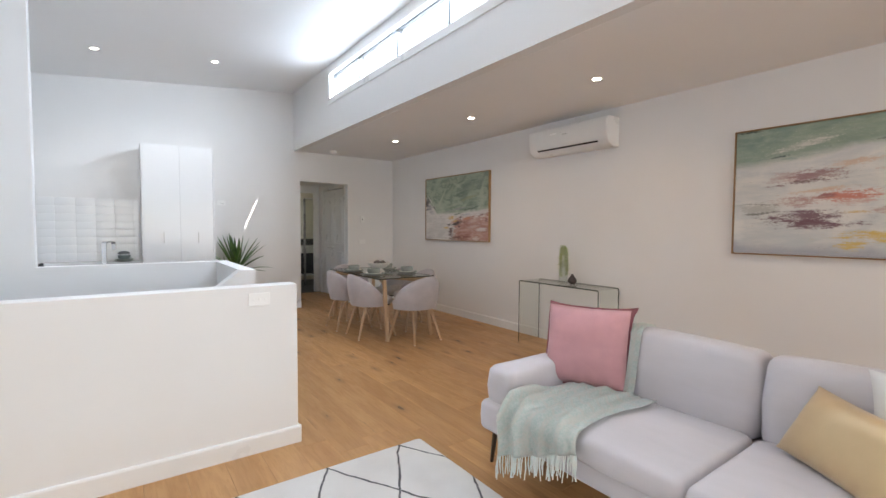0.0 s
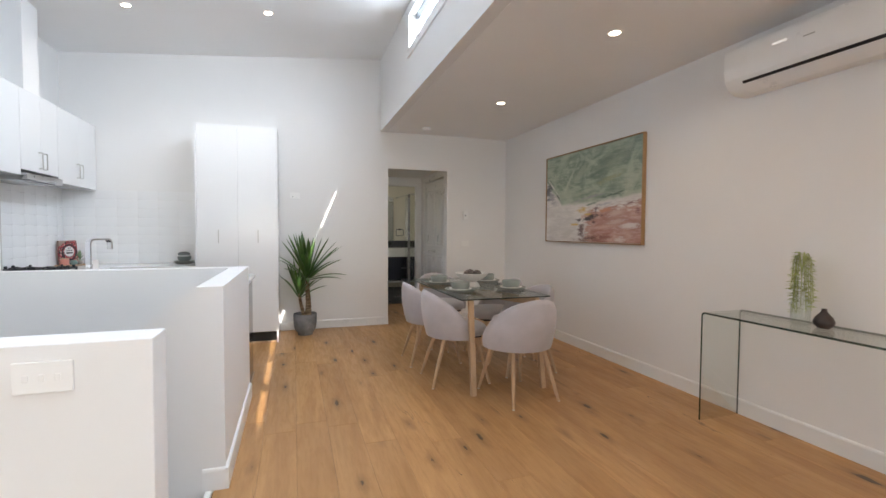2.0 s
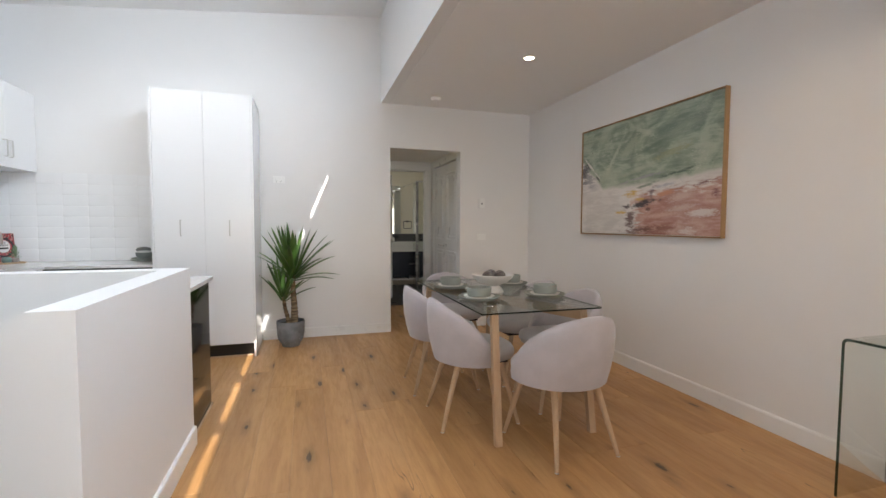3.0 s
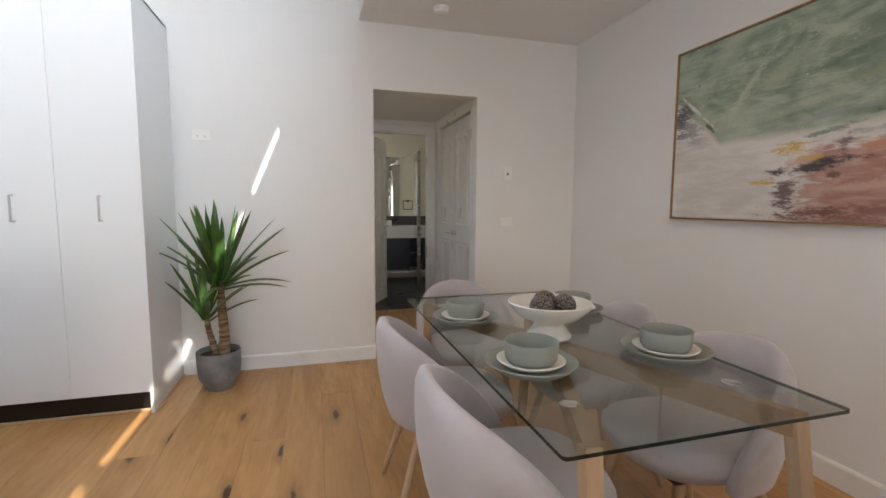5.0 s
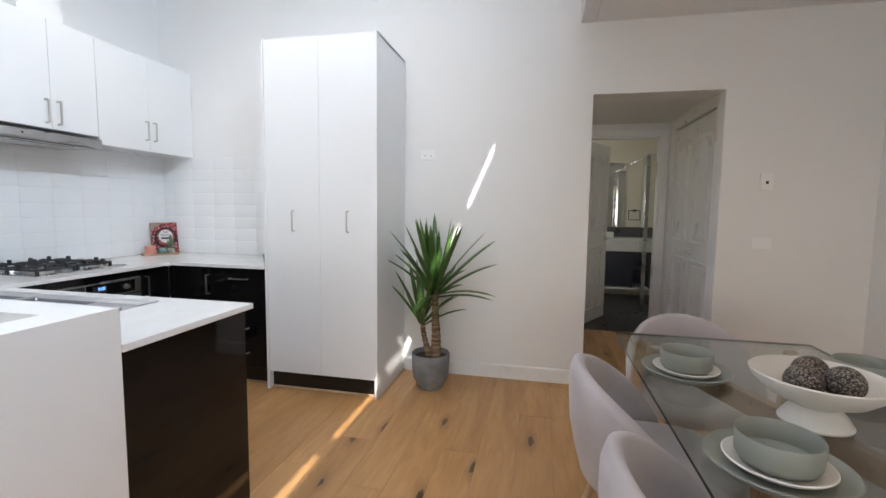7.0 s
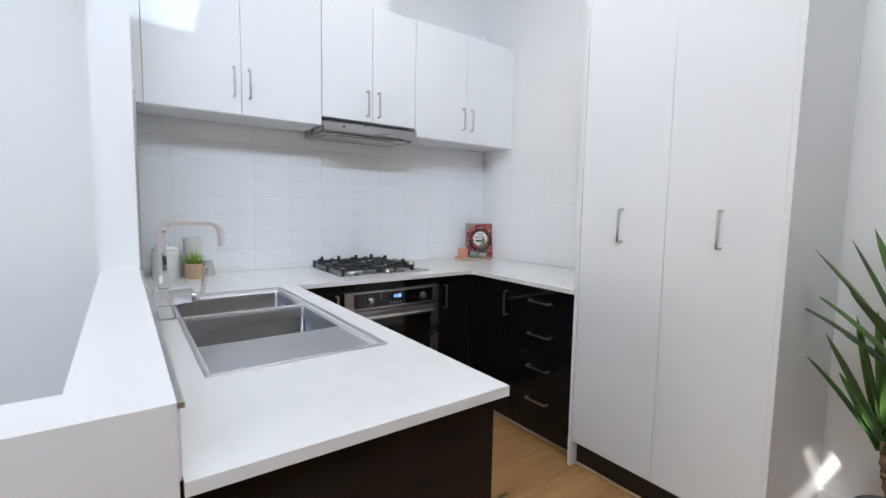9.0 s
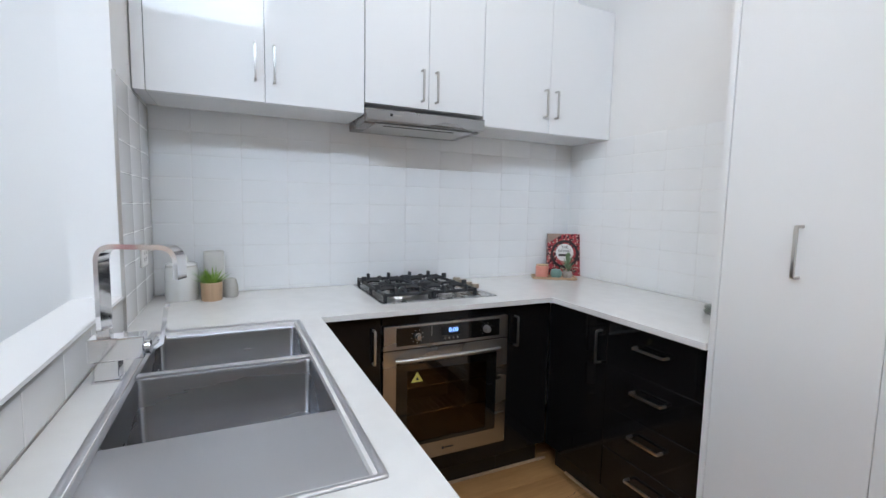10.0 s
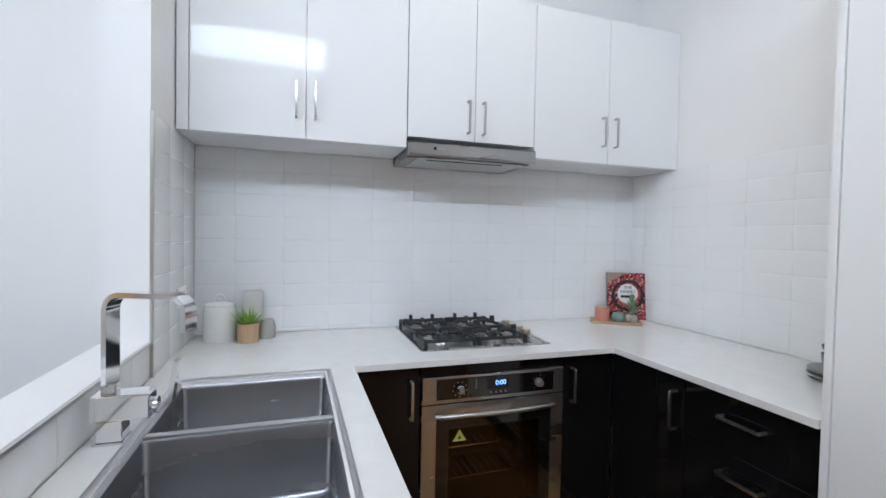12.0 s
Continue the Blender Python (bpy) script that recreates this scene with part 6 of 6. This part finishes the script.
MINT = n.done(tone, 0.95, 0.0, Sheen_Weight=0.3)


def throw_at(s, v):
    """s from 0 at the back to 1 at the hanging hem; v across, from -1 to 1."""
    fan = 0.19 + 0.05 * s
    drift = noise.noise(Vector((s * 2.2, v * 2.0, 4.0)))
    y = 1.125 + v * fan + 0.035 * math.sin(4 * s + v) + 0.02 * drift
    fold = 0.5 + 0.5 * math.sin(v * 12 + 3.0 * s + 3.0 * drift)
    fold = fold ** 1.4 * (0.65 + 0.35 * math.sin(4 * v + 5 * s + 1.0))
    pleat = 0.5 + 0.5 * math.sin(v * 31 + 6.0 * s + 5.0 * drift)
    crimp = noise.noise(Vector((s * 9, v * 12, 1.0))) * 0.006
    lift = 0.010 + crimp + (0.062 * fold + 0.012 * pleat) * (0.5 + 0.5 * min(1, s * 1.4)) * (0.5 + 0.5 * (v + 1) / 2)
    run = s * (0.775 + 0.095 * v)
    if run < 0.60:
        return Vector((2.02 - run, y, 0.455 + lift))
    r = run - 0.60
    a = min(1.0, r / 0.06)
    if r < 0.06:
        return Vector((1.42 - 0.03 * math.sin(a * math.pi / 2) - lift * a * 0.8, y, 0.455 - 0.03 * (1 - math.cos(a * math.pi / 2)) + lift * (1 - a)))
    return Vector((1.392 - lift * 0.9 - 0.005 * fold, y + 0.05 * (r - 0.06) * v, 0.425 - (r - 0.06)))


bm = bmesh.new()
NS, NV = 46, 64
grid = [[bm.verts.new(throw_at(i / NS, -1 + 2 * j / NV)) for j in range(NV + 1)] for i in range(NS + 1)]
for i in range(NS):
    for j in range(NV):
        bm.faces.new((grid[i][j], grid[i][j + 1], grid[i + 1][j + 1], grid[i + 1][j]))
hem = [grid[NS][j].co.copy() for j in range(NV + 1)]
bmesh.ops.solidify(bm, geom=bm.faces[:], thickness=0.006)
part("cloth", smooth(bm, 80), MINT, throw)
rng = random.Random(12)
tassels = []
for j in range(0, NV + 1):
    p = hem[j]
    end = p + Vector((rng.uniform(-0.012, 0.006), rng.uniform(-0.012, 0.012), -rng.uniform(0.060, 0.115)))
    mid = p.lerp(end, 0.5) + Vector((rng.uniform(-0.008, 0.004), rng.uniform(-0.008, 0.008), 0))
    tassels.append(tube([p, mid, end], [0.003, 0.0034, 0.0022], 5))
part("fringe", joined(*tassels), MINT, throw, "twisted pale mint fringe")
# the throw's tail goes up behind the pink cushion and over the sofa back
bm = bmesh.new()
tail = bend([Vector((2.015, 0, 0.47)), Vector((2.045, 0, 0.56)), Vector((2.10, 0, 0.815)), Vector((2.27, 0, 0.80)), Vector((2.33, 0, 0.60))], 0.06, 5)
rows = [[bm.verts.new(p + Vector((0, 1.060 + 0.028 * v + 0.02 * k / len(tail), 0.006 * math.sin(14 * v)))) for v in [-1 + 2 * i / 16 for i in range(17)]] for k, p in enumerate(tail)]
for a, b in zip(rows, rows[1:]):
    for i in range(16):
        bm.faces.new((a[i], a[i + 1], b[i + 1], b[i]))
bmesh.ops.solidify(bm, geom=bm.faces[:], thickness=0.006)
part("tail", smooth(bm, 80), MINT, throw)

# ---- hall: cupboard doors, bathroom door, architraves ----


def panel_door(w, h, cols=1):
    """A moulded door leaf: local x along its width, -y its face; returns slab and raised mouldings."""
    slab = boxes((0, w, 0, 0.035, 0.008, h), bevel=0.0015, segments=1)
    mould = []
    cw = (w - 0.075 * (cols + 1)) / cols
    for k in range(cols):
        x0 = 0.075 + k * (cw + 0.075)
        for z0, z1, crown in ((0.16, 0.86, False), (1.02, h - 0.13, True)):
            pts = [(x0, 0, z0), (x0 + cw, 0, z0)]
            top = [(x0 + cw * (1 - t), 0, z1 - (0.014 * (2 * t - 1) ** 2 if crown else 0.0)) for t in [i / 8 for i in range(9)]]
            ring = [Vector(p) for p in pts + top]
            ring.append(ring[0])
            mould.append(tube([p + Vector((0, -0.001, 0)) for p in ring], 0.012, 6))
            mid = Vector((x0 + cw / 2, 0, (z0 + z1) / 2))
            inner = [mid + Vector(((p.x - mid.x) * (1 - 0.055 / cw * 2), -0.002, (p.z - mid.z) * (1 - 0.09 / (z1 - z0)))) for p in ring]
            mould.append(tube(inner, 0.009, 6))
    return slab, joined(*mould)


def lever_handle(parent, x, z, way, face=-1):
    h = part("handle", joined(moved(boxes((-0.025, 0.025, -0.008, 0.0, -0.025, 0.025), bevel=0.002), pose(x, 0, z)), tube(bend([(x, 0, z), (x, -0.045, z), (x + way * 0.115, -0.045, z)], 0.012, 4), 0.008, 10)), CHROME, parent, "chrome lever handle")
    return h


# pair of cupboard doors on the hall's east side; local -y faces -x in the hall
for y1, w, hinge in ((8.555, 0.525, 0), (8.028, 0.525, 1)):
    leaf = thing("cupboard_door", pose(HALL_E + 0.01, y1, 0, 0, 0, -90), "white moulded two-panel cupboard door, closed", "door", "hall cupboard doors")
    slab, mould = panel_door(w, 2.045)
    part("leaf", slab, TRIM, leaf)
    part("moulding", mould, TRIM, leaf, "arched white door moulding")
    lever_handle(leaf, w - 0.05 if hinge == 0 else 0.05, 0.935, -1 if hinge == 0 else 1)


def architrave(name, spans):
    return setting(name, boxes(*spans, bevel=0.003, segments=1), TRIM, "white painted door architrave", "trim")


architrave("trim_hall_doors", [(HALL_E - 0.014, HALL_E, 7.43, 7.495, 0, 2.065), (HALL_E - 0.014, HALL_E, 8.56, 8.625, 0, 2.065), (HALL_E - 0.014, HALL_E, 7.43, 8.625, 2.065, 2.13)])
architrave("trim_bath_door", [(BX0 - 0.07, BX0, HALL_N - 0.016, HALL_N, 0, 2.045), (BX1, BX1 + 0.07, HALL_N - 0.016, HALL_N, 0, 2.045), (BX0 - 0.07, BX1 + 0.07, HALL_N - 0.016, HALL_N, 2.045, 2.115)])
architrave("trim_bath_jamb", [(BX0, BX0 + 0.018, HALL_N + 0.004, HALL_N + 0.1, 0, 2.045), (BX1 - 0.018, BX1, HALL_N + 0.004, HALL_N + 0.1, 0, 2.045), (BX0 + 0.018, BX1 - 0.018, HALL_N + 0.004, HALL_N + 0.1, 2.027, 2.045)])
bdoor = thing("door_2", pose(BX0 + 0.02, HALL_N + 0.1, 0, 0, 0, 61), "white moulded bathroom door, standing open", "door")
slab, mould = panel_door(0.625, 2.025, 2)
part("leaf", slab, TRIM, bdoor)
part("moulding", mould, TRIM, bdoor)
lever_handle(bdoor, 0.565, 0.95, -1)

# bathroom
vanity = thing("vanity_unit", pose(2.9, BATH_N, 0), "dark wall vanity with a thick white basin top", "vanity")
part("basin_top", boxes((-0.75, 0.85, -0.49, -0.004, 0.70, 0.885), bevel=0.006), CERAMIC, vanity, "thick white basin top")
NAVY = surface("navy_laminate", (0.03, 0.035, 0.055), 0.35, vary=0.1)
part("cabinet", boxes((-0.74, 0.84, -0.46, -0.004, 0.66, 0.699), (-0.74, -0.70, -0.46, -0.004, 0.18, 0.66), (0.80, 0.84, -0.46, -0.004, 0.18, 0.66), (0.33, 0.36, -0.46, -0.004, 0.18, 0.66), (0.575, 0.605, -0.46, -0.004, 0.18, 0.66), (0.605, 0.80, -0.46, -0.44, 0.20, 0.66), (-0.70, 0.80, -0.03, -0.004, 0.18, 0.66), (0.36, 0.575, -0.40, -0.03, 0.42, 0.44), (-0.70, 0.33, -0.46, -0.44, 0.20, 0.66)), NAVY, vanity)
part("shelf", boxes((-0.74, 0.84, -0.47, -0.004, 0.15, 0.18)), TRIM, vanity, "white lower shelf")
solid("tile_band", boxes((1.9, 4.1, BATH_N - 0.010, BATH_N, 0.885, 1.035)), SLATE, "dark tile splashback band above the vanity", "tiling")
mir = thing("bathroom_mirror", pose(2.80, BATH_N, 1.514), "tall frameless mirror above the vanity", "mirror")
part("backing", boxes((-0.383, 0.383, -0.012, -0.002, -0.481, 0.481)), DARK_SLOT, mir)
part("mirror_glass", boxes((-0.383, 0.383, -0.018, -0.0125, -0.481, 0.481), bevel=0.002, segments=1), surface("mirror_silver", (0.85, 0.86, 0.86), 0.02, 1.0, vary=0.01, relief=0), mir, "silvered mirror glass")
ringm = bend([(-0.08, -0.05, 0.05), (0.08, -0.05, 0.05), (0.08, -0.05, -0.09), (-0.08, -0.05, -0.09), (-0.08, -0.05, 0.05)], 0.015, 3)
tr = thing("towel_ring", pose(3.318, BATH_N, 1.235), "square black towel ring on the cream wall", "towel ring")
part("ring", tube(ringm, 0.006, 8), DARK_SLOT, tr)
part("mount", boxes((-0.02, 0.02, -0.055, 0.0, 0.035, 0.065), bevel=0.003), DARK_SLOT, tr)
shower = thing("shower_screen", pose(3.225, 9.75, 0), "clear glass shower screen with chrome posts", "shower")
part("post", boxes((-0.022, 0.022, -0.014, 0.014, 0.0, 1.96), bevel=0.002), STEEL, shower)
part("post", boxes((1.0, 1.03, -0.014, 0.014, 0.0, 1.96), bevel=0.002), CHROME, shower)
part("header", boxes((0.0, 1.03, -0.012, 0.012, 1.96, 1.985), bevel=0.002), CHROME, shower)
part("pane", boxes((0.014, 1.0, -0.003, 0.003, 0.02, 1.96)), SHEET_GLASS, shower)
part("side_pane", boxes((-0.003, 0.003, 0.014, 0.30, 0.02, 1.96)), SHEET_GLASS, shower)
part("side_header", boxes((-0.012, 0.012, 0.014, 1.24, 1.96, 1.985), bevel=0.002), CHROME, shower)
part("door_knob", moved(lathe([(0, -0.03), (0.02, -0.03), (0.02, 0.03), (0, 0.03)], 20), pose(0.0, -0.0, 0.89, 90)), CHROME, shower)
solid("tissue_box", boxes((-0.05, 0.05, -0.06, 0.06, 0, 0.09), bevel=0.01), CERAMIC, "white box on the vanity top", "box", pose(2.93, 10.62, 0.885))

# ---- pieces of the floor and walls ----


def plank_mesh(w, length):
    bm = bmesh.new()
    e, g, t = 0.0012, 0.0003, 0.016
    rings = []
    for inset, z in ((g, -t), (g, -e), (g + e, 0.0)):
        rings.append([bm.verts.new((x, y, z)) for x, y in ((inset, inset), (w - inset, inset), (w - inset, length - inset), (inset, length - inset))])
    for a, b in zip(rings, rings[1:]):
        for k in range(4):
            bm.faces.new((a[k], a[(k + 1) % 4], b[(k + 1) % 4], b[k]))
    bm.faces.new(rings[-1])
    return mesh_of("plank", bm, FLOOR_OAK)


PLANK_W, made = 0.19, {}
rng = random.Random(4)
x = WEST
while x < EAST - 0.01:
    w = round(min(PLANK_W, EAST - x), 3)
    if x + w <= 0.69:
        runs = [(SOUTH, 2.5), (4.84, NORTH)]
    elif x < 0.69:
        runs = [(SOUTH, 2.5), (3.57, NORTH)]
    elif x + w > 0.7 and x < 3.2:
        runs = [(SOUTH, 8.72)]
    else:
        runs = [(SOUTH, NORTH)]
    for y0, y1 in runs:
        if x < -1.3 and y0 > 0:
            continue
        y = y0
        first = True
        while y < y1 - 0.005:
            length = rng.choice((1.9, 1.9, 1.9, 1.4, 2.2)) if not first else rng.choice((0.5, 0.9, 1.3, 1.7))
            first = False
            if y1 - y - length < 0.3:
                length = y1 - y
            key = (w, round(length, 2))
            if key not in made:
                made[key] = plank_mesh(w, key[1])
            ob = new("plank", made[key])
            ob.location = (x, y, 0)
            ob.parent = floor
            y += length
    x += w


def tile_mesh(w, h):
    """A glazed tile with a pillowed face towards -y."""
    bm = bmesh.new()
    rings = []
    for inset, d in ((0.0, 0.0), (0.0, -0.0008), (0.0008, -0.0015), (0.004, -0.0019)):
        rings.append([bm.verts.new((x, d, z)) for x, z in ((inset, inset), (w - inset, inset), (w - inset, h - inset), (inset, h - inset))])
    for a, b in zip(rings, rings[1:]):
        for k in range(4):
            f = bm.faces.new((a[k], a[(k + 1) % 4], b[(k + 1) % 4], b[k]))
            f.smooth = True
    f = bm.faces.new(rings[-1])
    f.smooth = True
    return mesh_of("tile", bm, TILE_WHITE)


def tiling(label, origin, turn, width, z0, z1, start=0.0):
    """Stacked 200 x 100 tiles on a bed of grout; local x runs along the wall, -y faces the room."""
    bed = solid("splashback", boxes((0, width, -0.003, 0.0, z0, z1)), GROUT, label, "tiling", pose(*origin, 0, 0, turn), kind="structure")
    z = z1
    shared = {}
    while z > z0 + 0.004:
        h = min(0.1, z - z0)
        x = -start
        while x < width - 0.004:
            a, b = max(0, x), min(width, x + 0.2)
            key = (round(b - a - 0.002, 3), round(h - 0.002, 3))
            if key[0] > 0.004 and key[1] > 0.004:
                if key not in shared:
                    shared[key] = tile_mesh(*key)
                ob = new("tile", shared[key])
                ob.parent = bed
                ob.location = (a + 0.001, -0.002, z - h + 0.001)
            x += 0.2
        z -= h
    return bed


tiling("white gloss wall tiles laid in straight columns", (HOB, 4.822, 0), 90, 2.278, BENCH + 0.002, 1.685, start=0.044)
tiling("white gloss wall tiles behind the corner bench", (HOB, NORTH, 0), 0, 1.375, BENCH + 0.002, 1.685, start=0.1)
tiling("white gloss wall tiles on the wall end", (-0.70, 4.818, 0), 180, 0.58, BENCH + 0.002, 1.672, start=0.0)
tiling("low row of white gloss tiles behind the sink", (0.76, 4.815, 0), 180, 1.45, BENCH + 0.002, 0.972, start=0.1)
setting("trim", boxes((-0.703, -0.693, 4.816, 4.826, BENCH, 1.675), (-0.70, 0.762, 4.815, 4.824, 0.972, 0.9795)), SATIN, "thin metal tile edge trim", "trim")
